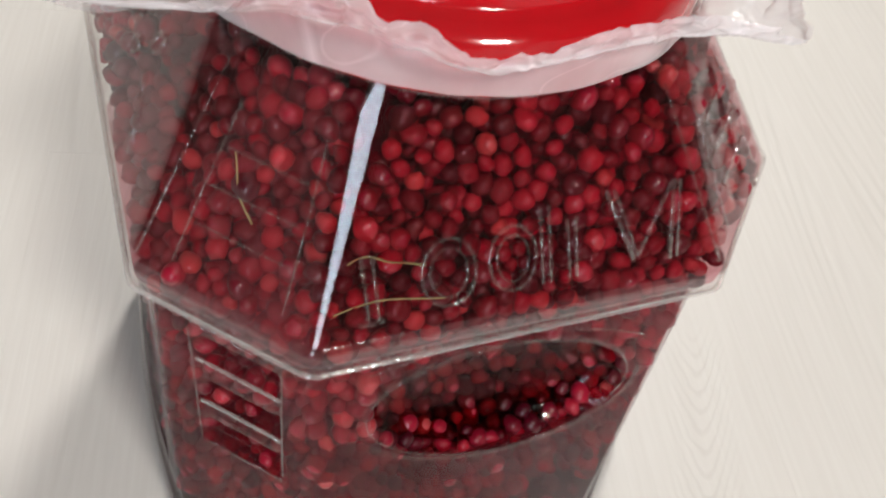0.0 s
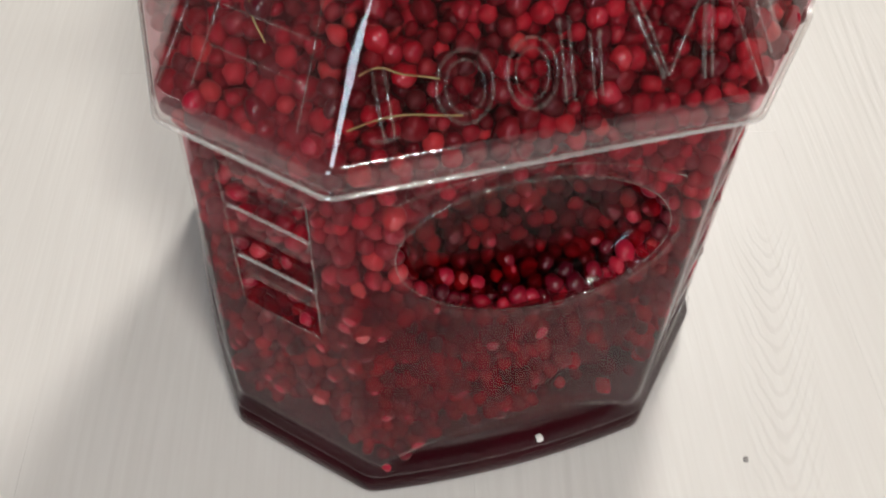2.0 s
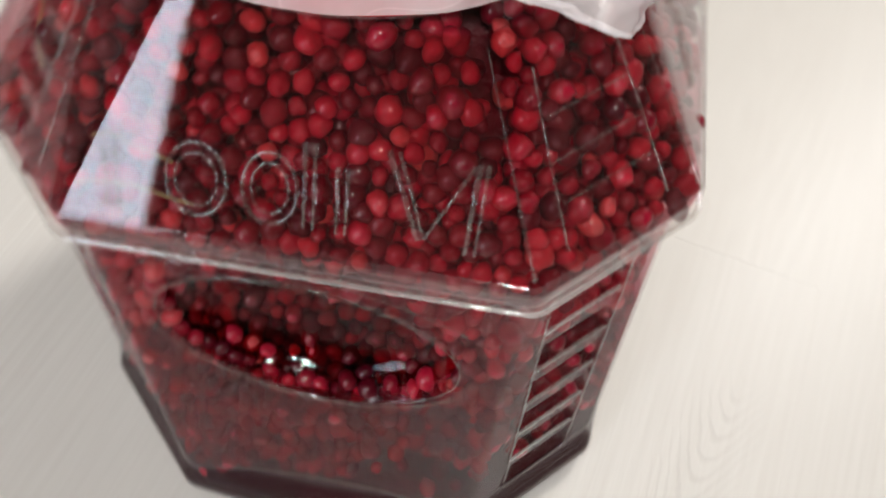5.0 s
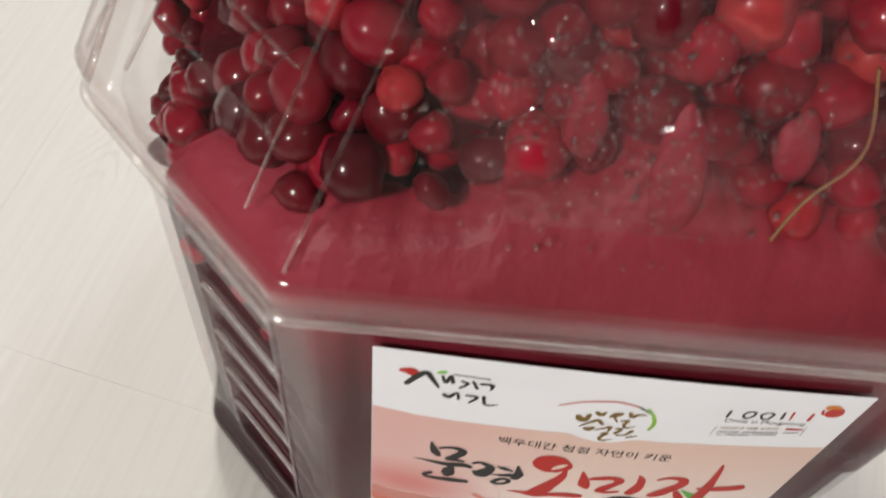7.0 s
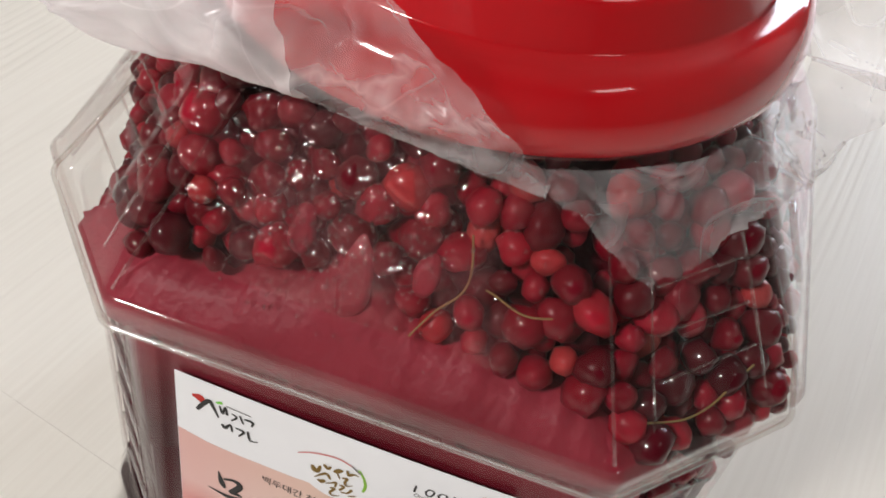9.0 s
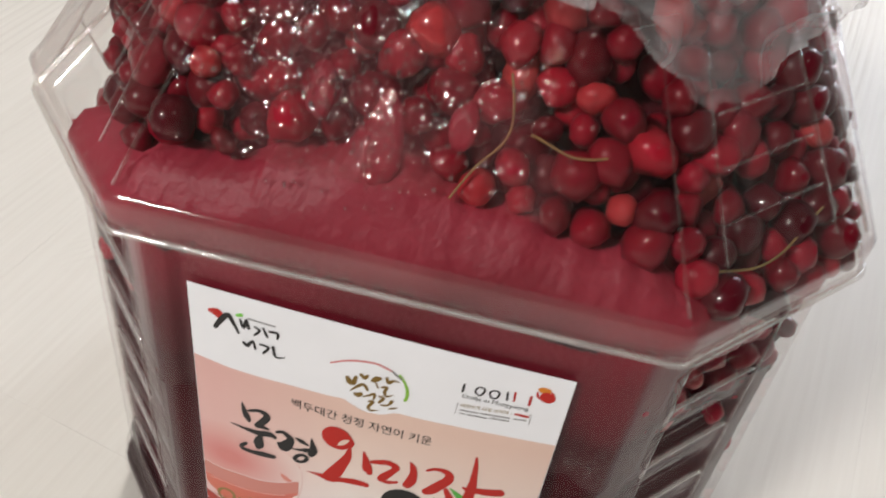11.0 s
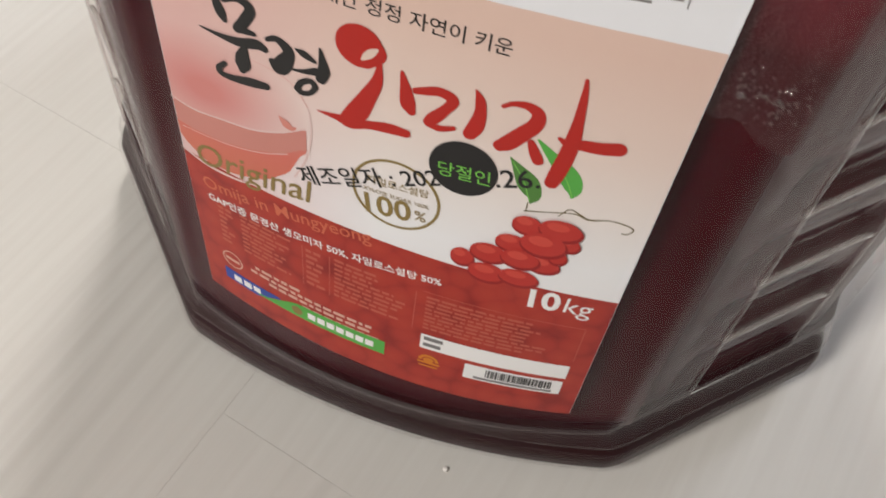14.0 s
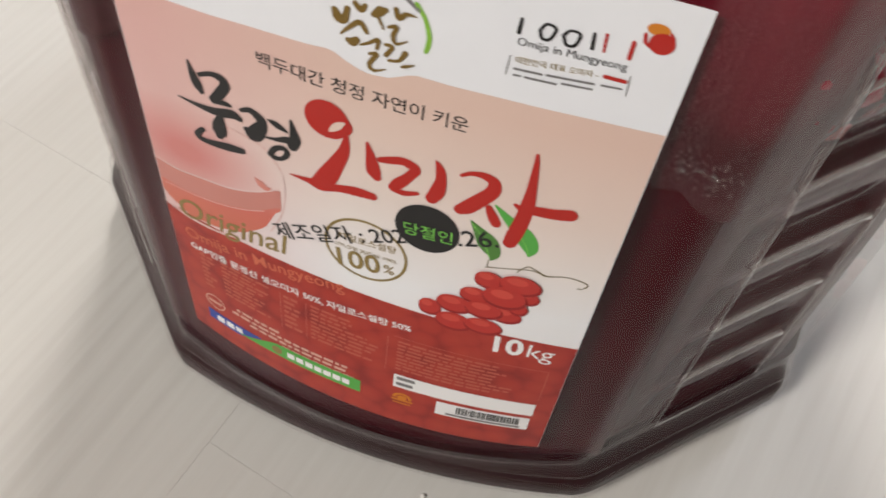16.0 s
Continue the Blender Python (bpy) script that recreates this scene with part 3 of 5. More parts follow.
for i in range(15):
    s = i / 14
    for e in range(8):
        for j in range(5):
            c = corners(0.182, 0.019)
            p = c[e].lerp(c[(e + 1) % 8], j / 5)
            q = Vector((p.x * (1 - s * 0.98), p.y * (1 - s * 0.98), 0))
            wall = 0.186 + max(0.0, (0.072 - max(abs(q.x), abs(q.y)))) * 1.9
            q.z = 0.180 if i == 0 else min(fill_height(q.x, q.y) - 0.012, wall)
            dv.append(q)
for i in range(14):
    for k in range(40):
        df.append((i * 40 + k, i * 40 + (k + 1) % 40, (i + 1) * 40 + (k + 1) % 40, (i + 1) * 40 + k))
tagged(mesh_ob("berry_heap", dv, df, pulp, None, smooth=True), "heap of dark mashed berries in the jar's shoulder", "fruit", kind="stuff")

def in_grip(e, x, z):
    return e == 0 and ((x - GRIP[0]) / GRIP[2]) ** 2 + ((z - GRIP[1] + 0.10 * (x - GRIP[0])) / GRIP[3]) ** 2 < 1.0


def lining(rows_z, inset):
    """A thin sheet behind the clear wall of the grip's side and its neighbours, open at the grip."""
    verts, faces, spots = [], [], []
    for e, n in ((6, 8), (7, 12), (0, 44), (1, 12), (2, 8)):
        for i in range(n + 1):
            k = 2 * i / n - 1
            if (e == 6 and k < 0) or (e == 2 and k > 0):
                continue
            spots.append([(e, k * (side_len(e, z, inset) / 2 - 0.45 * corner_round(z)), z) for z in rows_z])
    for col in spots:
        verts += [at(e, x, z, inset) for e, x, z in col]
    h = len(rows_z)
    for c in range(len(spots) - 1):
        for j in range(h - 1):
            if not (in_grip(*spots[c][j]) or in_grip(*spots[c + 1][j + 1])):
                faces.append((c * h + j, (c + 1) * h + j, (c + 1) * h + j + 1, c * h + j + 1))
    return verts, faces


v, f = lining(heights(0.029, 0.128, 0.0025), 0.0012)
tagged(mesh_ob("syrup", v, f, juice, None, smooth=True), "dark red berry syrup in the lower part of the jar", "syrup", kind="stuff")

# a thin film of syrup clings to the wall above it
v, f = lining(heights(0.128, 0.174, 0.0025) + heights(0.178, 0.184, 0.003) + heights(0.188, 0.234, 0.003), 0.0012)
tagged(mesh_ob("syrup_film", v, f, wet, None, smooth=True), "thin red film of syrup on the inside of the clear wall", "syrup", kind="stuff")

# clear red syrup behind the hollow of the grip
gv, gf = [], []
for i in range(15):
    for k in range(48):
        q = 2 * math.pi * k / 48
        x = GRIP[0] + GRIP[2] * 0.995 * i / 14 * math.cos(q)
        gv.append(at(0, x, GRIP[1] - 0.10 * (x - GRIP[0]) + GRIP[3] * 0.995 * i / 14 * math.sin(q), 0.0010))
for i in range(14):
    for k in range(48):
        gf.append((i * 48 + k, i * 48 + (k + 1) % 48, (i + 1) * 48 + (k + 1) % 48, (i + 1) * 48 + k))
tagged(mesh_ob("grip_syrup", gv, gf, grip_red, None, smooth=True), "clear dark red syrup behind the hand grip", "syrup", kind="stuff")

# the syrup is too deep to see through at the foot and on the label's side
# the foot gets the darker copy, with shade put into its colour
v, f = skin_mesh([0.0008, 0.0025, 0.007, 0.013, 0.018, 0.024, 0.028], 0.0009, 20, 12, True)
tagged(mesh_ob("syrup_sediment", v, f, deep_shaded, None, smooth=True), "red syrup at the foot of the jar, its colour darkened as shade", "syrup", kind="stuff")
dv, df = [], []
cols = [(e, x) for e, x0, x1, n in ((2, 0.010, 0.056, 6), (3, -0.027, 0.027, 8), (4, -0.057, 0.057, 24), (5, -0.027, 0.027, 8), (6, -0.056, -0.010, 6)) for x in np.linspace(x0, x1, n + 1)]
rows_z = heights(0.024, 0.136, 0.004)
for i, (e, x) in enumerate(cols):
    edge = min(i, len(cols) - 1 - i)
    inset = 0.0024 + (0.0166 * (1 - edge / 6) if edge < 6 else 0.0)
    dv += [at(e, float(x), z, inset) for z in rows_z]
H = len(rows_z)
for c in range(len(cols) - 1):
    for j in range(H - 1):
        df.append((c * H + j, (c + 1) * H + j, (c + 1) * H + j + 1, c * H + j + 1))
tagged(mesh_ob("syrup_depth", dv, df, deep, None, smooth=True), "deep dark red syrup behind the label", "syrup", kind="stuff")

# sugar stained red, packed behind the label's side
TOP = [(-0.074, 0.186), (-0.066, 0.1885), (-0.055, 0.1905), (-0.037, 0.1925), (-0.015, 0.200), (-0.009, 0.2065), (0.002, 0.199), (0.013, 0.1955), (0.032, 0.1935), (0.045, 0.191), (0.058, 0.1875), (0.066, 0.182)]


def sugar_top(x):
    for (x0, z0), (x1, z1) in zip(TOP, TOP[1:]):
        if x0 <= x <= x1:
            return z0 + (z1 - z0) * (x - x0) / (x1 - x0) + 0.0026 * noise.noise((x * 170, 1.7, 0)) + 0.0012 * noise.noise((x * 900, 4.7, 0))
    return TOP[-1][1]


sv, sf = [], []
cols = []
for e, x0, x1, n in ((3, -0.004, 0.026, 14), (4, -0.0575, 0.0575, 90), (5, -0.026, -0.010, 8)):
    for i in range(n + 1):
        cols.append((e, x0 + (x1 - x0) * i / n))
ROWS = 26
for e, x in cols:
    along = x if e == 4 else (-0.0575 - (0.026 - x) * 0.6 if e == 3 else 0.0575 + (x + 0.026) * 0.5)
    hi = sugar_top(along)
    lo = 0.124 + 0.004 * noise.noise((along * 60, 8.1, 0)) + 0.002 * noise.noise((along * 300, 2.1, 0))
    for j in range(ROWS):
        z = lo + (hi - lo) * j / (ROWS - 1)
        sv.append(at(e, x, z, 0.0010 if j < ROWS - 2 else 0.0030))
    sv.append(at(e, x, hi - 0.001, 0.014))
H = ROWS + 1
for c in range(len(cols) - 1):
    for j in range(H - 1):
        sf.append((c * H + j, (c + 1) * H + j, (c + 1) * H + j + 1, c * H + j + 1))
tagged(mesh_ob("sugar_layer", sv, sf, sugar, None, smooth=True), "wet sugar stained pinkish red, packed behind the label side of the jar", "sugar", kind="stuff")

# ---- the label ----
def print_mat(name, colour, rough=0.4):
    return plain(name, tuple(c * 0.97 for c in colour), colour, rough, 80, 0.02, 0.0002, spec=0.3)


def banner_mat():
    m = Mat("printed_peach")
    co = m.n("TexCoord").outputs["Object"]
    sep = m.n("SeparateXYZ", {0: co})
    up = m.n("MapRange", {"Value": sep.outputs[2], "From Min": 0.088, "From Max": 0.134, "To Min": 0.0, "To Max": 1.0}).outputs[0]
    col = m.ramp(up, (0.0, (0.87, 0.87, 0.88)), (0.30, (0.84, 0.77, 0.73)), (0.60, (0.80, 0.65, 0.58)), (1.0, (0.75, 0.54, 0.455)))
    side = m.n("MapRange", {"Value": sep.outputs[0], "From Min": 0.004, "From Max": 0.040, "To Min": 0.0, "To Max": 0.75}).outputs[0]
    pink = m.n("MixRGB", {"Fac": side, "Color1": col, "Color2": (0.72, 0.40, 0.38, 1)}).outputs[0]
    off = m.n("CombineXYZ", {0: m.n("Math", {0: sep.outputs[0], 1: -0.038}, operation="ADD").outputs[0], 2: m.n("Math", {0: sep.outputs[2], 1: -0.1035}, operation="ADD").outputs[0]}).outputs[0]
    far = m.n("VectorMath", {0: m.n("VectorMath", {0: off, 1: (0.62, 1.0, 1.0)}, operation="MULTIPLY").outputs[0]}, operation="LENGTH").outputs["Value"]
    glow_fac = m.n("MapRange", {"Value": far, "From Min": 0.002, "From Max": 0.013, "To Min": 0.80, "To Max": 0.0}).outputs[0]
    pink = m.n("MixRGB", {"Fac": glow_fac, "Color1": pink, "Color2": (0.62, 0.17, 0.15, 1)}).outputs[0]
    return m.end(m.n("BsdfPrincipled", {"Base Color": pink, "Roughness": 0.38, "Specular IOR Level": 0.3}).outputs[0])


def red_ground_mat():
    m = Mat("printed_red_ground")
    co = m.n("TexCoord").outputs["Object"]
    v = m.n("TexVoronoi", {"Vector": co, "Scale": 210.0}).outputs["Distance"]
    col = m.ramp(v, (0.0, (0.46, 0.050, 0.028)), (0.55, (0.40, 0.034, 0.022)), (0.9, (0.27, 0.016, 0.014)))
    return m.end(m.n("BsdfPrincipled", {"Base Color": col, "Roughness": 0.38, "Specular IOR Level": 0.3}).outputs[0])


def tea_mat():
    m = Mat("printed_tea")
    co = m.n("TexCoord").outputs["Object"]
    z = m.n("SeparateXYZ", {0: co}).outputs[2]
    up = m.n("MapRange", {"Value": z, "From Min": 0.082, "From Max": 0.108, "To Min": 0.0, "To Max": 1.0}).outputs[0]
    col = m.ramp(up, (0.0, (0.60, 0.17, 0.10)), (0.5, (0.63, 0.16, 0.12)), (1.0, (0.68, 0.30, 0.25)))
    return m.end(m.n("BsdfPrincipled", {"Base Color": col, "Roughness": 0.38, "Specular IOR Level": 0.3}).outputs[0])


INK = {
    "paper": print_mat("label_paper", (0.87, 0.88, 0.91)),
    "black": print_mat("black_ink", (0.018, 0.017, 0.017)),
    "red": print_mat("red_ink", (0.48, 0.020, 0.013)),
    "white": print_mat("white_ink", (0.90, 0.89, 0.88)),
    "gold": print_mat("gold_ink", (0.27, 0.19, 0.06)),
    "green": print_mat("green_ink", (0.10, 0.42, 0.07)),
    "leaf": print_mat("leaf_green_ink", (0.09, 0.24, 0.05)),
    "lime": print_mat("lime_ink", (0.22, 0.62, 0.10)),
    "blue": print_mat("blue_ink", (0.03, 0.07, 0.36)),
    "rust": print_mat("rust_ink", (0.62, 0.15, 0.08)),
    "grey": print_mat("grey_ink", (0.20, 0.19, 0.19)),
    "faint": print_mat("faint_ink", (0.52, 0.115, 0.075)),
    "blush": print_mat("blush_ink", (0.74, 0.46, 0.42)),
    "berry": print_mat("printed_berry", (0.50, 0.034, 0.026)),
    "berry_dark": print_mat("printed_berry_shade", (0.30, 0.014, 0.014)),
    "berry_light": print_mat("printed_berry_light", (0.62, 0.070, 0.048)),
    "stalk": print_mat("stalk_ink", (0.16, 0.12, 0.045)),
    "peach": print_mat("peach_ink", (0.78, 0.61, 0.52)),
    "pale": print_mat("pale_pink_ink", (0.76, 0.56, 0.53)),
    "cream": print_mat("cream_ink", (0.70, 0.42, 0.34)),
    "glass": print_mat("printed_red_glass", (0.60, 0.24, 0.20)),
    "bronze": print_mat("bronze_ink", (0.20, 0.12, 0.022)),
    "arc_red": print_mat("soft_red_ink", (0.62, 0.22, 0.22)),
    "arc_green": print_mat("fresh_green_ink", (0.26, 0.52, 0.06)),
    "orange": print_mat("orange_ink", (0.66, 0.22, 0.02)),
    "banner": banner_mat(),
    "ground": red_ground_mat(),
    "tea": tea_mat(),
}
LW, LH = 0.0886, 0.1220


def lab(u, v, lift=0.0):
    """A point on the label: u across and v down, both 0 to 1."""
    xl = (-0.0468 + 0.09015 * u) * (1 - v) + (-0.0451 + 0.0871 * u) * v
    z = (0.16175 - 0.0020 * u) * (1 - v) + (0.0417 - 0.0057 * u) * v
    return at(4, xl, z, -0.0012 - 0.4 * lift)



def band(name, u0, u1, top, bottom, ink, lift, parent, nu=30, nv=12, label=""):
    """A printed patch between two lines, which give v for u."""
    verts, faces = [], []
    for i in range(nu + 1):
        u = u0 + (u1 - u0) * i / nu
        a, b = (top(u) if callable(top) else top), (bottom(u) if callable(bottom) else bottom)
        verts += [lab(u, a + (b - a) * j / nv, lift) for j in range(nv + 1)]
    for i in range(nu):
        for j in range(nv):
            k = i * (nv + 1) + j
            faces.append((k, k + 1, k + nv + 2, k + nv + 1))
    return mesh_ob(name, verts, faces, INK[ink], parent, label, smooth=True)


def bar(u0, v0, u1, v1, ink, lift=0.00022, name="printed_bar"):
    return band(name, u0, u1, v0, v1, ink, lift, label_ob, max(2, int((u1 - u0) * 30)), 1)


def disc(u, v, ru, rv, ink, lift, name="printed_disc", n=28, inner=0.0, start=0.0, sweep=360.0):
    verts, faces = [], []
    for i in range(n + 1):
        t = math.radians(start + sweep * i / n)
        for k in (inner, (1 + inner) / 2, 1.0):
            verts.append(lab(u + ru * k * math.cos(t), v - rv * k * math.sin(t), lift))
    for i in range(n):
        for k in (0, 1):
            faces.append((i * 3 + k, i * 3 + k + 1, i * 3 + k + 4, i * 3 + k + 3))
    return mesh_ob(name, verts, faces, INK[ink], label_ob, smooth=True)


def catmull(pts, n=7):
    out = []
    for i in range(len(pts) - 1):
        p = [Vector(pts[max(0, min(len(pts) - 1, i + k))]) for k in (-1, 0, 1, 2)]
        for j in range(n):
            t = j / n
            out.append(0.5 * ((2 * p[1]) + (p[2] - p[0]) * t + (2 * p[0] - 5 * p[1] + 4 * p[2] - p[3]) * t * t + (3 * p[1] - p[0] - 3 * p[2] + p[3]) * t ** 3))
    return out + [Vector(pts[-1])]


def brush(name, strokes, ink, lift=0.0004):
    """Brush strokes of (u, v, half width in mm), joined into one printed sign."""
    verts, faces = [], []
    for s_i, stroke in enumerate(strokes):
        pts = catmull(stroke)
        base = len(verts)
        up = lift + s_i * 0.00003
        for i, p in enumerate(pts):
            a, b = pts[max(i - 1, 0)], pts[min(i + 1, len(pts) - 1)]
            d = Vector(((b.x - a.x) * LW, (b.y - a.y) * LH)).normalized()
            w = max(0.08, p.z) * 0.001
            verts.append(lab(p.x - d.y * w / LW, p.y + d.x * w / LH, up))
            verts.append(lab(p.x + d.y * w / LW, p.y - d.x * w / LH, up))
        for i in range(len(pts) - 1):
            k = base + 2 * i
            faces.append((k, k + 1, k + 3, k + 2))
        for i, sgn in ((0, -1), (len(pts) - 1, 1)):
            p, q = pts[i], pts[1 if i == 0 else len(pts) - 2]
            d = Vector(((p.x - q.x) * LW, (p.y - q.y) * LH)).normalized()
            w = max(0.08, p.z) * 0.001
            k = len(verts)
            ring = []
            for j in range(9):
                t = -math.pi / 2 + math.pi * j / 8
                dx = (d.x * math.cos(t) - d.y * math.sin(t)) * w
                dy = (d.y * math.cos(t) + d.x * math.sin(t)) * w
                verts.append(lab(p.x + dx / LW, p.y + dy / LH, up))
                ring.append(k + j)
            faces.append(tuple(ring))
    return mesh_ob(name, verts, faces, INK[ink], label_ob)


def lettering(text, u0, v0, u1, v1, ink, lift=0.0003, bold=0.0, shear=0.0, stretch=1.0):
    """Text with its baseline from (u0, v0) to (u1, v1)."""
    cu = bpy.data.curves.new("lettering", "FONT")
    cu.body, cu.offset, cu.shear, cu.resolution_u = text, bold, shear, 3
    tmp = new("lettering_source", cu)
    me = bpy.data.meshes.new_from_object(tmp.evaluated_get(bpy.context.evaluated_depsgraph_get()))
    bpy.data.objects.remove(tmp)
    bpy.data.curves.remove(cu)
    xs = [v.co.x for v in me.vertices]
    lo, wide = min(xs), max(xs) - min(xs)
    dx, dy = (u1 - u0) * LW, (v1 - v0) * LH
    long = math.hypot(dx, dy)
    c, s, k = dx / long, dy / long, long / wide
    for v in me.vertices:
        a, b = (v.co.x - lo) * k, -v.co.y * k * stretch
        v.co = lab(u0 + (a * c - b * s) / LW, v0 + (a * s + b * c) / LH, lift)
    me.name = "lettering"
    me.materials.append(INK[ink])
    ob = new("lettering", me)
    ob.parent = label_ob
    ob["label"] = "printed words " + ink
    return ob


label_ob = band("label", 0, 1, 0, 1, "paper", 0.0, jar, 40, 50, "glossy paper label with peach and red print")


def along(pts, u):
    """The height v of a line through a few points, at u."""
    us, vs = zip(*pts)
    return float(np.interp(u, us, vs))


WAVE = ((-0.013, 0.192), (0.104, 0.201), (0.195, 0.199), (0.269, 0.195), (0.393, 0.191), (0.428, 0.187), (0.444, 0.194), (0.474, 0.203), (0.495, 0.207), (0.534, 0.203), (0.558, 0.194), (0.575, 0.187), (0.640, 0.187), (0.717, 0.184), (0.794, 0.182), (0.880, 0.179), (1.010, 0.176))
RIM = ((0.015, 0.535), (0.053, 0.536), (0.126, 0.528), (0.194, 0.520), (0.261, 0.500), (0.311, 0.478))
TEA = ((0.005, 0.578), (0.045, 0.581), (0.118, 0.576), (0.190, 0.563), (0.260, 0.543), (0.307, 0.517))
BOWL = ((-0.001, 0.603), (0.016, 0.621), (0.064, 0.644), (0.139, 0.638), (0.214, 0.617), (0.272, 0.578), (0.307, 0.523))


def red_line(u):
    return 0.646 + 0.006 * (u - 0.5)


band("printed_band", 0.001, 0.999, lambda u: along(WAVE, u), lambda u: red_line(u) + 0.002, "banner", 0.0001, label_ob, 60, 30)
band("printed_ground", 0.001, 0.999, red_line, 0.999, "ground", 0.0002, label_ob, 40, 24)
# glass cup of red tea
band("printed_glass", 0.002, 0.316, lambda u: along(RIM, u), lambda u: along(TEA, u) + 0.001, "glass", 0.00022, label_ob, 24, 6)
band("printed_tea", 0.002, 0.314, lambda u: along(TEA, u), lambda u: max(along(TEA, u) + 0.002, along(BOWL, u)), "tea", 0.00022, label_ob, 24, 10)
brush("printed_cup_rim", (((-0.002, 0.530, 0.14), (0.053, 0.536, 0.18), (0.126, 0.528, 0.17), (0.194, 0.520, 0.20), (0.261, 0.500, 0.19), (0.314, 0.475, 0.14)), ((0.322, 0.435, 0.09), (0.327, 0.477, 0.17), (0.315, 0.531, 0.20), (0.286, 0.580, 0.16)), ((-0.003, 0.639, 0.15), (0.062, 0.651, 0.33), (0.138, 0.649, 0.29), (0.197, 0.638, 0.14))), "pale", 0.00026)
brush("printed_cup_rim", (((0.081, 0.396, 0.08), (0.182, 0.388, 0.09), (0.279, 0.398, 0.10), (0.320, 0.433, 0.11)), ((0.015, 0.586, 0.09), (0.118, 0.578, 0.10), (0.204, 0.562, 0.11), (0.273, 0.539, 0.10))), "blush", 0.00026)
brush("printed_ice", (((0.258, 0.470, 0.12), (0.271, 0.479, 0.86), (0.284, 0.484, 0.61), (0.294, 0.480, 0.12)),), "tea", 0.00030)

MUN = (
    ((0.139, 0.289, 0.16), (0.146, 0.312, 0.76), (0.153, 0.328, 0.99), (0.159, 0.338, 0.55)),
    ((0.161, 0.307, 0.43), (0.186, 0.298, 0.52), (0.206, 0.299, 0.83), (0.214, 0.309, 0.94), (0.201, 0.327, 0.97), (0.185, 0.344, 0.88)),
    ((0.184, 0.344, 0.77), (0.202, 0.343, 0.66), (0.218, 0.343, 0.43)),
    ((0.103, 0.365, 0.12), (0.141, 0.367, 0.46), (0.185, 0.366, 0.90), (0.221, 0.358, 0.99), (0.237, 0.361, 0.66)),
    ((0.196, 0.370, 0.45), (0.190, 0.388, 1.26), (0.188, 0.403, 1.40), (0.186, 0.412, 0.71)),
    ((0.148, 0.413, 0.48), (0.134, 0.426, 0.61), (0.138, 0.434, 0.61), (0.164, 0.434, 0.73), (0.204, 0.428, 0.95), (0.235, 0.424, 0.70)),
)
GYEONG = (
    ((0.244, 0.343, 0.43), (0.263, 0.337, 0.64), (0.281, 0.345, 0.96), (0.286, 0.355, 1.07), (0.275, 0.372, 1.53), (0.264, 0.382, 1.45), (0.252, 0.376, 0.67)),
    ((0.301, 0.341, 0.21), (0.317, 0.345, 0.73), (0.338, 0.351, 0.31)),
    ((0.286, 0.377, 0.16), (0.315, 0.373, 0.43), (0.340, 0.366, 0.75), (0.365, 0.361, 0.26)),
    ((0.348, 0.327, 0.20), (0.352, 0.343, 0.62), (0.355, 0.360, 1.05), (0.349, 0.375, 0.96)),
    ((0.300, 0.406, 0.56), (0.309, 0.393, 0.55), (0.327, 0.385, 0.55), (0.337, 0.392, 0.55), (0.327, 0.405, 0.45), (0.310, 0.410, 0.56), (0.300, 0.406, 0.56)),
)
O_SIGN = (
    ((0.456, 0.293, 0.66), (0.465, 0.304, 0.57), (0.459, 0.315, 0.58), (0.436, 0.327, 0.69)),
    ((0.460, 0.320, 0.39), (0.456, 0.348, 1.01), (0.440, 0.378, 1.46), (0.423, 0.406, 1.84), (0.407, 0.425, 1.67)),
    ((0.341, 0.431, 0.11), (0.380, 0.430, 0.67), (0.407, 0.430, 1.34), (0.444, 0.424, 0.88), (0.483, 0.418, 1.08), (0.517, 0.417, 0.86)),
)
MI = (
    ((0.501, 0.320, 0.29), (0.509, 0.342, 0.89), (0.516, 0.366, 1.32), (0.523, 0.377, 0.82)),
    ((0.528, 0.342, 0.59), (0.548, 0.337, 0.78), (0.573, 0.332, 0.87), (0.596, 0.339, 0.97), (0.587, 0.355, 0.89), (0.566, 0.376, 1.12), (0.556, 0.385, 0.82)),
    ((0.556, 0.388, 0.62), (0.579, 0.390, 0.62), (0.604, 0.383, 0.41)),
    ((0.634, 0.313, 0.19), (0.643, 0.326, 0.77), (0.647, 0.345, 0.97), (0.643, 0.368, 1.30), (0.634, 0.384, 1.12)),
)
JA = (
    ((0.684, 0.325, 0.38), (0.701, 0.317, 0.47), (0.726, 0.315, 0.76), (0.745, 0.323, 1.05), (0.744, 0.341, 1.27), (0.724, 0.362, 1.39), (0.704, 0.381, 1.42), (0.691, 0.389, 1.12)),
    ((0.744, 0.370, 0.60), (0.754, 0.385, 0.92), (0.763, 0.397, 0.93)),
    ((0.808, 0.255, 0.27), (0.811, 0.279, 0.55), (0.813, 0.318, 0.86), (0.813, 0.348, 1.19), (0.809, 0.381, 1.33), (0.802, 0.411, 1.37), (0.797, 0.429, 1.18)),
    ((0.790, 0.351, 0.30), (0.804, 0.355, 0.70), (0.835, 0.353, 1.10), (0.864, 0.351, 1.20), (0.892, 0.346, 1.30)),
)
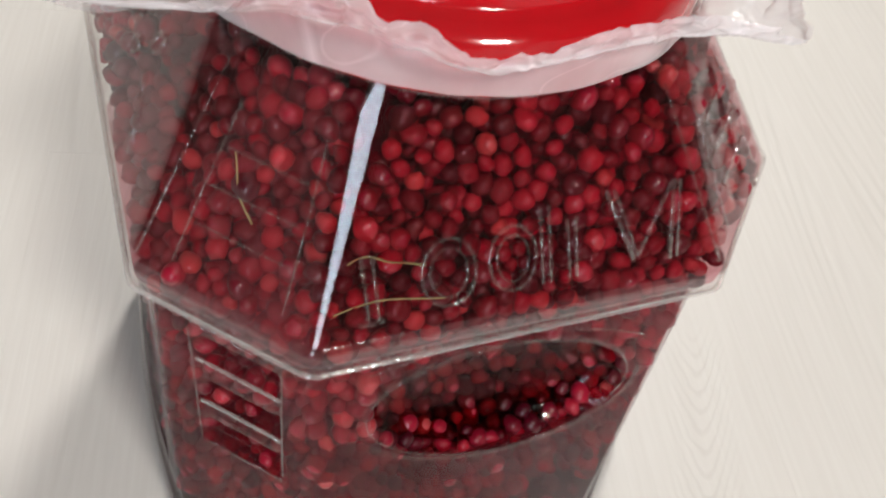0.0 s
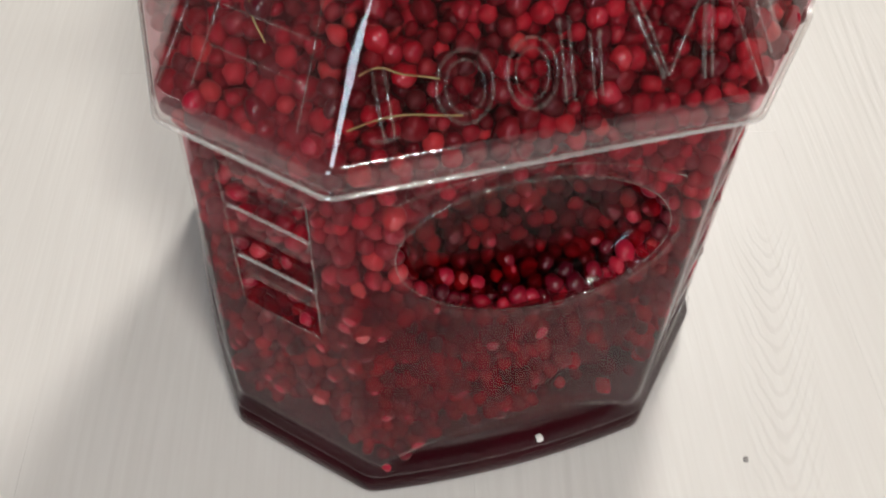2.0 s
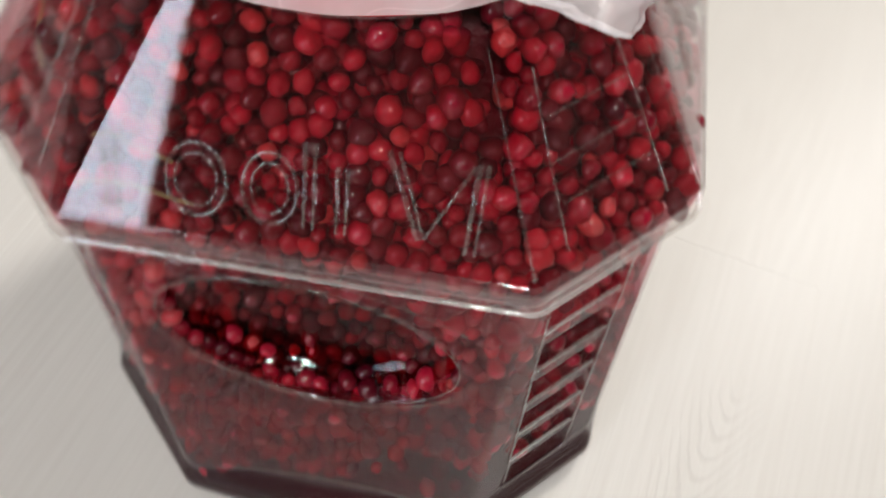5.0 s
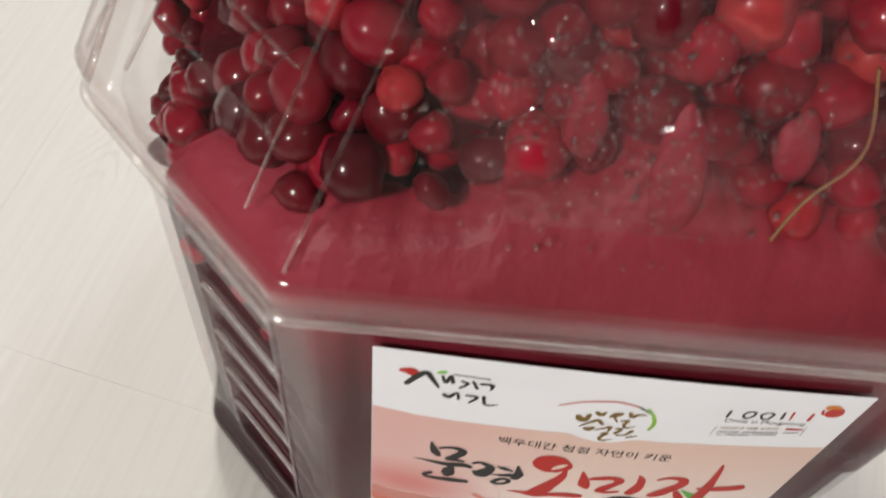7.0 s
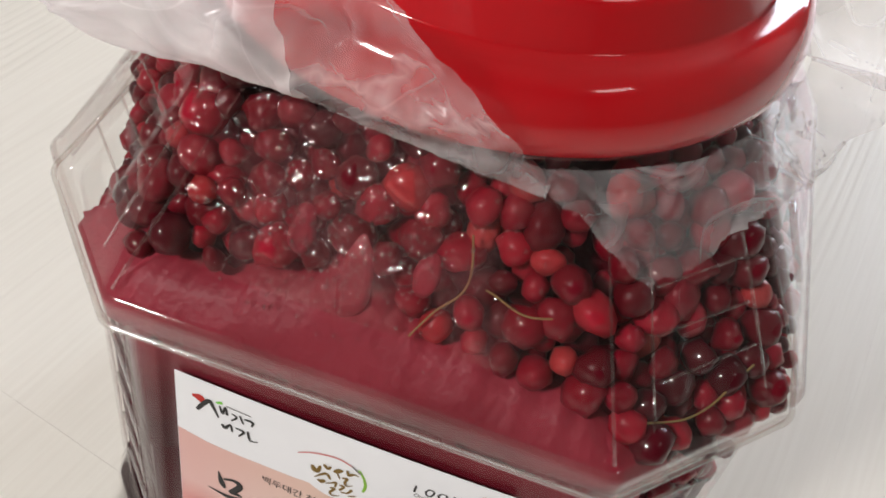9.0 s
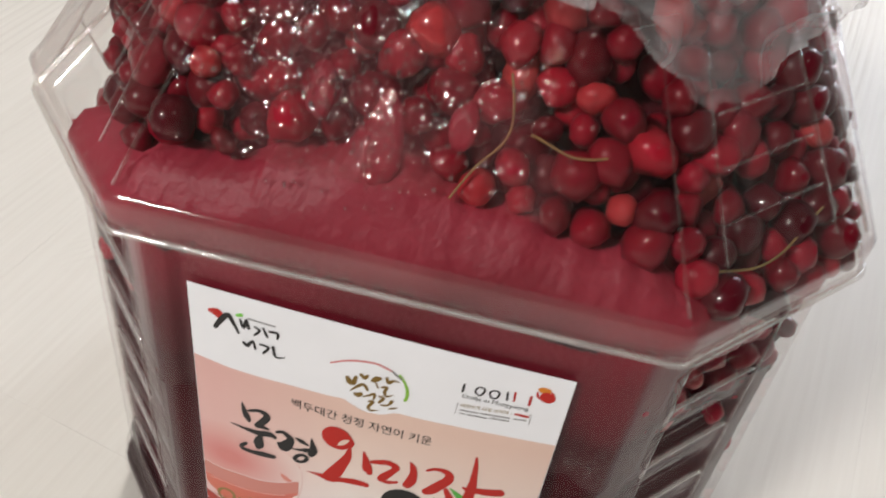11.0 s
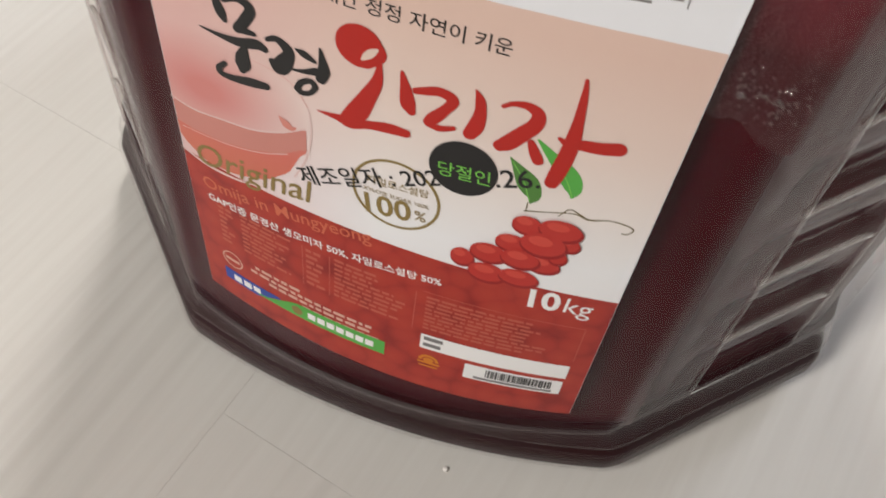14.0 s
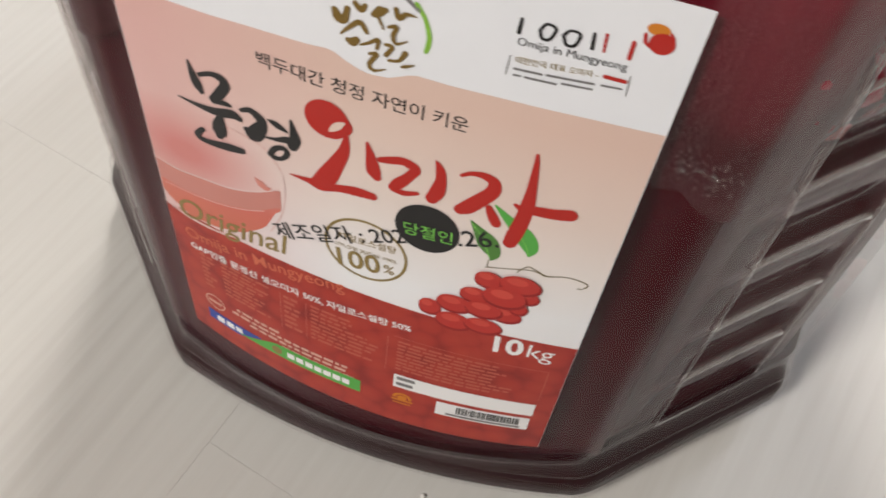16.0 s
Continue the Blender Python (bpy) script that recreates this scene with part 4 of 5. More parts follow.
LEAVES = (
    ((0.715, 0.404, 0.10), (0.732, 0.419, 0.95), (0.755, 0.440, 1.94), (0.771, 0.461, 1.32), (0.769, 0.475, 0.22)),
    ((0.756, 0.363, 0.20), (0.789, 0.386, 1.02), (0.823, 0.410, 1.79), (0.839, 0.432, 1.40), (0.840, 0.446, 0.33)),
)
STEM = (
    ((0.762, 0.493, 0.14), (0.804, 0.485, 0.11), (0.853, 0.476, 0.11), (0.885, 0.481, 0.17), (0.921, 0.474, 0.11), (0.955, 0.477, 0.14), (0.969, 0.483, 0.14), (0.961, 0.493, 0.12), (0.951, 0.494, 0.12)),
    ((0.826, 0.487, 0.09), (0.843, 0.470, 0.11), (0.860, 0.473, 0.11), (0.882, 0.482, 0.17)),
    ((0.764, 0.476, 0.09), (0.765, 0.491, 0.09)),
)
# leaves lie under the red sign
for leaf, ink in zip(LEAVES, ("leaf", "green")):
    brush("printed_leaf", (leaf,), ink, 0.00026)
brush("leaf_vein", (((0.720, 0.410, 0.05), (0.746, 0.437, 0.08), (0.766, 0.472, 0.08)), ((0.811, 0.406, 0.05), (0.828, 0.426, 0.06), (0.840, 0.446, 0.07))), "lime", 0.00032)
for sign, ink in ((MUN, "black"), (GYEONG, "black"), (O_SIGN, "red"), (MI, "red"), (JA, "red")):
    brush("brush_letter", sign, ink)
disc(0.421, 0.302, 0.0442, 0.0317, "red", 0.0005, "brush_letter", 32)
brush("letter_gap", (((0.427, 0.320, 0.20), (0.435, 0.313, 0.63), (0.445, 0.305, 0.67), (0.454, 0.299, 0.29)),), "peach", 0.00062)

lettering("백두대간 청정 자연이 키운", 0.286, 0.250, 0.681, 0.250, "black", 0.0003, 0.004)
lettering("Original", 0.044, 0.653, 0.334, 0.621, "gold", 0.0004, 0.006, 0.25)
lettering("Omija in Mungyeong", 0.044, 0.710, 0.464, 0.659, "rust", 0.0004, 0.006)
lettering("GAP인증 문경산 생오미자 50%, 자일로스설탕 50%", 0.050, 0.737, 0.628, 0.703, "white", 0.0004, 0.014)
disc(0.508, 0.539, 0.0935, 0.066, "gold", 0.0003, "printed_ring", 48, inner=0.93)
lettering("자일로스설탕", 0.446, 0.530, 0.576, 0.522, "gold", 0.0004, 0.008)
lettering("XYLOSE SUGAR 100%", 0.439, 0.547, 0.578, 0.545, "gold", 0.0004)
lettering("100", 0.448, 0.591, 0.546, 0.581, "gold", 0.0004, 0.016)
lettering("%", 0.550, 0.574, 0.575, 0.574, "gold", 0.0004, 0.01)
disc(0.633, 0.448, 0.0665, 0.0475, "black", 0.0005, "printed_disc", 40)
lettering("당절인", 0.587, 0.467, 0.688, 0.462, "lime", 0.0008)
lettering("제조일자 : 202", 0.305, 0.585, 0.596, 0.490, "black", 0.00045, 0.008)
lettering(".26.", 0.701, 0.463, 0.780, 0.443, "black", 0.00045, 0.008)
lettering("10", 0.818, 0.696, 0.886, 0.694, "white", 0.0004, 0.03)
lettering("kg", 0.894, 0.693, 0.954, 0.695, "white", 0.0004)

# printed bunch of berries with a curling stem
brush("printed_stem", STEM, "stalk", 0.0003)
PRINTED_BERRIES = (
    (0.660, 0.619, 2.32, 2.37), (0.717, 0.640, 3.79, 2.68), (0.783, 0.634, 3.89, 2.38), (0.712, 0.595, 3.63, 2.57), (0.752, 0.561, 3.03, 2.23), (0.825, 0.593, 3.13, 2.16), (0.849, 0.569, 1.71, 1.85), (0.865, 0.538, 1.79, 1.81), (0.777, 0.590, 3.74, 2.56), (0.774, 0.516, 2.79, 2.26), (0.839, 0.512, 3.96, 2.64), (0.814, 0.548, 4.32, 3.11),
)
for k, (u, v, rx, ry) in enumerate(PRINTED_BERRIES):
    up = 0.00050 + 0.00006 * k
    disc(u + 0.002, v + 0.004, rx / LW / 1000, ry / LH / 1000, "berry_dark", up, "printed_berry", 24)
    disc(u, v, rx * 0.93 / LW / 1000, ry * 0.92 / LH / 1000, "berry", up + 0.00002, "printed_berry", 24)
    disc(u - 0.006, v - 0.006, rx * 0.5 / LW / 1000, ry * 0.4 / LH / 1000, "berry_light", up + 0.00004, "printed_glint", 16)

# plain shapes in place of the makers' marks
brush("brush_mark", (((0.061, 0.058, 0.68), (0.078, 0.059, 1.36), (0.089, 0.068, 0.82)),), "red", 0.0003)
brush("brush_mark", (((0.071, 0.097, 0.57), (0.090, 0.072, 0.69), (0.108, 0.056, 0.67), (0.119, 0.069, 0.55), (0.136, 0.096, 0.28)), ((0.141, 0.059, 0.27), (0.150, 0.078, 0.41), (0.158, 0.055, 0.27), (0.164, 0.076, 0.41)), ((0.181, 0.067, 0.27), (0.194, 0.073, 0.34), (0.180, 0.088, 0.28)), ((0.204, 0.064, 0.27), (0.214, 0.083, 0.34)), ((0.221, 0.068, 0.34), (0.243, 0.068, 0.40), (0.242, 0.081, 0.27)), ((0.150, 0.116, 0.43), (0.160, 0.121, 0.50), (0.175, 0.105, 0.28), (0.181, 0.124, 0.28)), ((0.195, 0.108, 0.28), (0.218, 0.110, 0.35), (0.204, 0.129, 0.28)), ((0.231, 0.105, 0.35), (0.238, 0.129, 0.28), (0.263, 0.124, 0.14))), "black", 0.0003)
brush("brush_mark", (((0.133, 0.051, 0.40), (0.144, 0.047, 0.53)),), "lime", 0.0003)
brush("brush_mark", (((0.163, 0.051, 0.20), (0.236, 0.052, 0.20)),), "grey", 0.0003)
brush("printed_arc", (((0.388, 0.102, 0.20), (0.436, 0.084, 0.27), (0.501, 0.074, 0.29), (0.548, 0.082, 0.26)),), "arc_red", 0.0003)
brush("printed_arc", (((0.548, 0.082, 0.26), (0.575, 0.096, 0.33)),), "grey", 0.0003)
brush("printed_arc", (((0.571, 0.088, 0.34), (0.586, 0.104, 0.34), (0.595, 0.123, 0.39), (0.596, 0.136, 0.40), (0.593, 0.148, 0.36)),), "arc_green", 0.0003)
brush("brush_mark", (((0.435, 0.128, 0.54), (0.442, 0.137, 0.81), (0.452, 0.137, 0.63), (0.457, 0.121, 0.44)), ((0.470, 0.111, 0.44), (0.480, 0.117, 0.53), (0.487, 0.110, 0.35)), ((0.446, 0.159, 0.14), (0.462, 0.145, 0.36), (0.479, 0.135, 0.45), (0.491, 0.146, 0.36)), ((0.503, 0.118, 0.53), (0.513, 0.111, 0.78), (0.521, 0.108, 0.43)), ((0.510, 0.121, 0.26), (0.519, 0.134, 0.18)), ((0.538, 0.102, 0.35), (0.544, 0.113, 0.44), (0.556, 0.105, 0.35), (0.573, 0.105, 0.09)), ((0.528, 0.129, 0.26), (0.541, 0.126, 0.35), (0.536, 0.140, 0.36), (0.543, 0.149, 0.27), (0.561, 0.141, 0.09))), "bronze", 0.0003)
brush("brush_mark", (((0.459, 0.165, 0.46), (0.467, 0.166, 0.73), (0.474, 0.161, 0.55)), ((0.482, 0.166, 0.18), (0.497, 0.159, 0.27), (0.511, 0.152, 0.36), (0.510, 0.165, 0.27)), ((0.498, 0.175, 0.28), (0.510, 0.173, 0.37), (0.498, 0.190, 0.37), (0.506, 0.198, 0.28), (0.527, 0.191, 0.09)), ((0.524, 0.155, 0.27), (0.536, 0.156, 0.36), (0.526, 0.170, 0.36)), ((0.532, 0.176, 0.28), (0.549, 0.172, 0.27), (0.559, 0.159, 0.45)), ((0.554, 0.180, 0.18), (0.563, 0.177, 0.27), (0.576, 0.172, 0.09))), "bronze", 0.0003)
for ring in (((0.735, 0.069, 0.25), (0.734, 0.087, 0.30)), ((0.765, 0.077, 0.25), (0.773, 0.067, 0.21), (0.788, 0.070, 0.25), (0.782, 0.085, 0.25), (0.770, 0.086, 0.25), (0.765, 0.077, 0.25)), ((0.801, 0.075, 0.25), (0.810, 0.067, 0.20), (0.825, 0.069, 0.24), (0.821, 0.084, 0.25), (0.808, 0.086, 0.25), (0.801, 0.075, 0.25)), ((0.845, 0.063, 0.24), (0.847, 0.082, 0.29))):
    brush("printed_mark", (ring,), "black", 0.0003)
brush("printed_mark", (((0.863, 0.060, 0.24), (0.865, 0.082, 0.20)), ((0.904, 0.061, 0.31), (0.904, 0.082, 0.32))), "red", 0.0003)
disc(0.932, 0.038, 0.0170, 0.0075, "orange", 0.0003)
disc(0.943, 0.054, 0.0195, 0.0135, "red", 0.0004)
brush("printed_mark", (((0.916, 0.046, 0.23), (0.919, 0.056, 0.27), (0.929, 0.062, 0.15)), ((0.951, 0.039, 0.18), (0.957, 0.045, 0.22))), "red", 0.0004)
lettering("Omija in Mungyeong", 0.735, 0.103, 0.906, 0.099, "black", 0.0003)
lettering("대한민국 대표 오미자 -", 0.738, 0.127, 0.868, 0.118, "gold", 0.0003, 0.006)
brush("printed_line", (((0.878, 0.114, 0.34), (0.909, 0.114, 0.34)),), "red", 0.0003)
for words in (((0.738, 0.136, 0.19), (0.782, 0.134, 0.19)), ((0.791, 0.133, 0.19), (0.864, 0.128, 0.19)), ((0.877, 0.127, 0.17), (0.907, 0.125, 0.17)), ((0.739, 0.145, 0.16), (0.750, 0.144, 0.16)), ((0.758, 0.144, 0.19), (0.807, 0.142, 0.19)), ((0.817, 0.139, 0.18), (0.864, 0.136, 0.18))):
    brush("printed_line", (words,), "grey", 0.0003)
brush("printed_line", (((0.728, 0.120, 0.06), (0.726, 0.147, 0.06)), ((0.915, 0.105, 0.06), (0.917, 0.133, 0.06))), "grey", 0.0003)

# lower print: small lines that cannot be read
rows = random.Random(4)


def small_lines(u0, u1, v0, v1, n, ragged):
    """n rows of tiny print, each broken into words."""
    for i in range(n):
        v = v0 + (v1 - v0) * i / n
        u, stop = u0, u1 - ragged * rows.random() * (u1 - u0)
        while u < stop - 0.006:
            w = min(rows.uniform(0.012, 0.040), stop - u)
            bar(u, v, u + w, v + (v1 - v0) / n * 0.52, "faint", 0.0004)
            u += w + 0.005


small_lines(0.071, 0.113, 0.741, 0.839, 8, 0.5)
small_lines(0.132, 0.279, 0.735, 0.835, 9, 0.4)
small_lines(0.305, 0.353, 0.737, 0.834, 7, 0.4)
small_lines(0.377, 0.557, 0.731, 0.833, 9, 0.5)
small_lines(0.600, 0.933, 0.739, 0.830, 9, 0.3)
for u0, v0, u1, v1 in ((0.589, 0.7282, 0.957, 0.7297), (0.956, 0.7300, 0.958, 0.8244), (0.574, 0.7353, 0.576, 0.8326), (0.295, 0.7327, 0.297, 0.8348), (0.364, 0.7315, 0.366, 0.8340)):
    bar(u0, v0, u1, v1, "faint", 0.0004, "printed_line")
for v, u0, u1 in ((0.859, 0.159, 0.289), (0.873, 0.144, 0.465), (0.886, 0.196, 0.475), (0.900, 0.289, 0.475)):
    u = u0
    while u < u1:
        w = rows.uniform(0.010, 0.032)
        bar(u, v, u + w, v + 0.0075, "cream", 0.0004)
        u += w + 0.006
disc(0.090, 0.881, 0.030, 0.021, "cream", 0.0004, "printed_ring", 24, 0.86)
bar(0.069, 0.8771, 0.110, 0.8843, "cream", 0.0005)
band("printed_flag", 0.060, 0.225, 0.915, lambda u: 0.946 - 0.026 * smooth_step(0.15, 0.230, u), "blue", 0.0004, label_ob, 16, 2)
bar(0.087, 0.9234, 0.110, 0.9399, "white", 0.0006)
bar(0.117, 0.9223, 0.140, 0.9388, "white", 0.0006)
bar(0.146, 0.9216, 0.167, 0.9360, "white", 0.0006)
band("printed_flag", 0.160, 0.513, lambda u: 0.936 - 0.034 * smooth_step(0.165, 0.29, u), 0.940, "green", 0.0005, label_ob, 24, 2)
for i in range(7):
    bar(0.305 + i * 0.0262, 0.913, 0.326 + i * 0.0262, 0.929, "white", 0.0007)
disc(0.274, 0.922, 0.015, 0.011, "gold", 0.0007)
bar(0.599, 0.8407, 0.955, 0.8809, "white", 0.0004, "printed_box")
bar(0.607, 0.8460, 0.654, 0.8553, "grey", 0.0006)
bar(0.607, 0.8633, 0.650, 0.8726, "grey", 0.0006)
disc(0.626, 0.916, 0.026, 0.018, "orange", 0.0004, "printed_ring", 24, 0.66, 0, 180)
disc(0.626, 0.914, 0.013, 0.008, "orange", 0.0004, "printed_disc", 16)
bar(0.599, 0.9186, 0.655, 0.9238, "orange", 0.0005)
bar(0.603, 0.9289, 0.650, 0.9330, "orange", 0.0005)
bar(0.715, 0.8911, 0.953, 0.9333, "white", 0.0004, "printed_box")
u = 0.768
while u < 0.928:
    w = rows.choice((0.0015, 0.003, 0.0045))
    bar(u, 0.896, u + w, 0.919, "black", 0.0006, "barcode_bar")
    u += w + rows.choice((0.0015, 0.003))
bar(0.742, 0.9228, 0.933, 0.9290, "grey", 0.0006)

# ---- berries ----
rng = random.Random(7)
bm = bmesh.new()
bmesh.ops.create_icosphere(bm, subdivisions=2, radius=1.0)
BALL = np.array([v.co[:] for v in bm.verts])
BF = [[v.index for v in f.verts] for f in bm.faces]
bm.free()
# five berry forms, each a little dented
FORMS = []
for k in range(5):
    bend = np.array([1 + 0.26 * noise.noise(Vector(v) * 1.2 + Vector((k * 7.0, 0, 0))) - 0.16 * math.exp(-((v[2] - 1) ** 2) / 0.06) for v in BALL])
    FORMS.append(BALL * bend[:, None])
berry_meshes = []
for form_v in FORMS:
    me = bpy.data.meshes.new("berry")
    me.from_pydata((form_v * 0.0046).tolist(), [], BF)
    me.polygons.foreach_set("use_smooth", [True] * len(BF))
    me.materials.append(skin)
    berry_meshes.append(me)

cells = {}


def free_spot(p, gap):
    key = (int(p.x // 0.008), int(p.y // 0.008), int(p.z // 0.008))
    for i in (-1, 0, 1):
        for j in (-1, 0, 1):
            for k in (-1, 0, 1):
                for q in cells.get((key[0] + i, key[1] + j, key[2] + k), ()):
                    if (q - p).length < gap:
                        return False
    cells.setdefault(key, []).append(p)
    return True


def wanted(e, x, z, p, depth):
    if p.z > fill_height(p.x, p.y):
        return False
    if e == 4 and z < 0.13:
        return False
    if e in (3, 5) and z < 0.130:
        return rng.random() < (0.5 if z > 0.118 else 0.0)
    if e in (2, 6) and p.y > 0.02 and z < 0.11:
        return noise.noise(p * 170) > 0.50
    if e == 4 and z < sugar_top(max(-0.073, min(0.065, x))) + 0.003 and depth < 0.012:
        return False
    if e == 3 and x > -0.006 and z < 0.190 and depth < 0.012:
        return False
    if z < (0.048 - 0.15 * min(0.05, p.x + 0.06) if p.x > -0.03 else 0.034) + 0.02 * noise.noise((p.x * 30, p.y * 30, 0)):
        return False
    if e == 0 and p.x > 0.012 + 0.3 * (z - 0.05) and z < 0.105:
        return noise.noise(p * 170) > 0.42
    if e == 1 and z < 0.12:
        return noise.noise(p * 120) > 0.1
    return True


berries = []
for depth, tries in ((0.0036, 60000), (0.0085, 50000), (0.0140, 22000)):
    for _ in range(tries):
        z = 0.012 + 0.220 * rng.random()
        e = rng.choice((0, 0, 0, 0, 1, 1, 2, 2, 3, 4, 4, 4, 5, 5, 6, 6, 7, 7, 7))
        inset = depth + (0.0012 if e in (3, 4, 5) else 0.0) + rng.random() * 0.0030
        half = side_len(e, z, inset) / 2 - 0.35 * corner_round(z)
        x = (2 * rng.random() - 1) * half
        p = at(e, x, z, inset)
        if wanted(e, x, z, p, depth) and free_spot(p, 0.0066 if e in (3, 4, 5) else 0.0048):
            berries.append((p, e, depth))
# top of the heap
for _ in range(5000):
    x, y = (rng.random() * 2 - 1) * 0.085, (rng.random() * 2 - 1) * 0.085
    z = fill_height(x, y) - 0.004
    wall = 0.186 + (0.094 - max(abs(x), abs(y), (abs(x) + abs(y)) * 0.70)) / 0.031 * 0.05
    if z < wall and 0.188 < z < 0.232 and abs(x) + abs(y) < 0.14 and free_spot(Vector((x, y, z)), 0.0068):
        berries.append((Vector((x, y, z)), 8, 0.0))


def turn(r):
    return Euler((r.random() * 6.28, r.random() * 6.28, r.random() * 6.28)).to_matrix()


near = [b for b in berries if b[1] in (0, 4) and b[2] < 0.006 and b[0].z > 0.188 and abs(b[0].x) < 0.058][:290]
near_ids = {id(b) for b in near}
for p, e, d in near:
    ob = new("berry", rng.choice(berry_meshes))
    s = rng.uniform(0.66, 1.18) * (1.06 if e == 4 else 0.74)
    ob.matrix_world = Matrix.Translation(p) @ turn(rng).to_4x4() @ Matrix.Diagonal((s, s * rng.uniform(0.9, 1.05), s * rng.uniform(0.85, 1.0), 1))
    tagged(ob, "small glossy red berry behind the clear plastic", "berry", group="berries in the jar")
verts, faces = [], []
for b in berries:
    if id(b) in near_ids:
        continue
    s = 0.0046 * rng.uniform(0.66, 1.18) * (1.06 if b[1] in (3, 4, 5) else 0.74)
    m = np.array(turn(rng)) @ np.diag((s, s * rng.uniform(0.88, 1.05), s * rng.uniform(0.82, 1.0)))
    base = len(verts)
    verts += (rng.choice(FORMS) @ m.T + np.array(b[0])).tolist()
    faces += [[i + base for i in f] for f in BF]
tagged(mesh_ob("packed_berries", verts, faces, skin, None, smooth=True), "mass of small red berries packed in the jar", "berries", kind="stuff")

# thin fruit stems between the berries
for e, pts in ((0, [(-0.050, 0.2035), (-0.044, 0.2045), (-0.038, 0.2020), (-0.030, 0.2005)]), (4, [(0.016, 0.2200), (0.018, 0.2110), (0.013, 0.2040), (0.009, 0.1980)]), (4, [(0.022, 0.2110), (0.030, 0.2090), (0.038, 0.2100)]), (5, [(-0.020, 0.1925), (-0.008, 0.1900), (0.006, 0.1915), (0.014, 0.1950)]), (7, [(-0.010, 0.2160), (-0.006, 0.2090), (0.000, 0.2030)]), (0, [(-0.055, 0.1925), (-0.040, 0.1940), (-0.025, 0.1915)])):
    curve = catmull([(x, z, 0) for x, z in pts])
    v, f = tube([at(e, p.x, p.y, 0.0011 + 0.0004 * math.sin(i * 0.5)) for i, p in enumerate(curve)], 0.00028, 6)
    tagged(mesh_ob("fruit_stem", v, f, stem_mat, None, smooth=True), "thin dry brown fruit stem among the berries", "stem", group="stems in the jar")

# ---- the torn film under the cap ----
# direction in degrees, reach of the outer edge, its height
EDGE = (
    (0, 0.094, 0.244), (25, 0.098, 0.250), (42, 0.110, 0.252), (52, 0.113, 0.262), (60, 0.100, 0.272), (68, 0.092, 0.276), (76, 0.084, 0.277),
    (88, 0.083, 0.272), (100, 0.083, 0.255), (111, 0.084, 0.238), (118, 0.087, 0.229), (126, 0.089, 0.218), (133, 0.089, 0.220), (142, 0.088, 0.225),
    (156, 0.088, 0.226), (166, 0.089, 0.229), (173, 0.100, 0.235), (180, 0.122, 0.240), (188, 0.126, 0.246), (197, 0.108, 0.247), (208, 0.088, 0.250),
    (221, 0.086, 0.264), (234, 0.0845, 0.270), (245, 0.0845, 0.266), (252, 0.085, 0.262), (257, 0.0845, 0.2595), (263, 0.084, 0.262), (274, 0.083, 0.266),
    (290, 0.084, 0.264), (303, 0.094, 0.258), (310, 0.103, 0.251), (318, 0.098, 0.256), (330, 0.090, 0.250), (345, 0.090, 0.246), (360, 0.094, 0.244),
)


def edge_at(t):
    for (t0, r0, z0), (t1, r1, z1) in zip(EDGE, EDGE[1:]):
        if t0 <= t <= t1:
            k = (t - t0) / (t1 - t0)
            return r0 + (r1 - r0) * k, z0 + (z1 - z0) * k
    return EDGE[0][1:]


def wall_reach(a, z):
    """How far the jar's wall stands from the axis in direction a at height z."""
    h, _, c = form(min(z, Z_NECK))
    x, y = abs(math.cos(a)), abs(math.sin(a))
    return min(h / max(x, 1e-6), h / max(y, 1e-6), (2 * h - c) / (x + y))


def crease(p):
    """Folded sheet: sharp ridges between flat facets."""
    a = abs(noise.noise(p)) * 2 - 0.5
    b = abs(noise.noise(p * 2.3 + Vector((5, 1, 2)))) * 2 - 0.5
    c = abs(noise.noise(p * 5.1 + Vector((1, 8, 3)))) * 2 - 0.5
    return -(a + 0.45 * b + 0.2 * c)


fv, ff = [], []
NT, NS = 420, 30
for i in range(NT):
    t = 360 * i / NT
    far, high = edge_at(t)
    jag = 0.0010 * noise.noise((i * 0.55, 0, 0)) + 0.0024 * noise.noise((t * 0.16, 5, 0))
    if 205 < t < 300:
        jag *= 1.7
    high += jag
    far += 0.4 * jag
    a = math.radians(t)
    low = 1 if high < 0.2385 else 0
    ear = math.exp(-((t - 50) / 18) ** 2)
    root = 0.2385 + 0.0036 * smooth_step(198, 225, t) * (1 - smooth_step(300, 325, t))
    for j in range(NS):
        s = j / (NS - 1)
        p = Vector((math.cos(a) * 3.2, math.sin(a) * 3.2, s * 1.3))
        fold = crease(p * 1.6) * (0.0022 + 0.0034 * s + 0.005 * ear * s) * min(1, 4 * s)
        r = 0.0722 + (far - 0.0722) * (1 - (1 - s) ** (1.5 if low else 2.6)) + fold
        lift = (high - root) * (s ** (1.1 if low else 1.25))
        sag = (0.0045 if t < 195 or t > 330 else 0.0) * math.sin(math.pi * min(1, s * 1.8)) * (0 if low else 1)
        if 195 < t < 330:
            lift = (high - root) * (0.45 * min(1, s * 5) + 0.55 * s ** 1.4)
        z = root - sag + lift + fold * 0.5
        if z > 0.2380:
            r = max(r, 0.0762 + 0.0008 * (1 + noise.noise(p * 2.0)))
        else:
            r = max(r, wall_reach(a, z) + 0.0022 + 0.0010 * noise.noise(p * 3.0))
        fv.append((r * math.cos(a), r * math.sin(a), z))
sheet = new("plastic_film")
tagged(sheet, "crumpled translucent white plastic film torn round the cap", "plastic film")
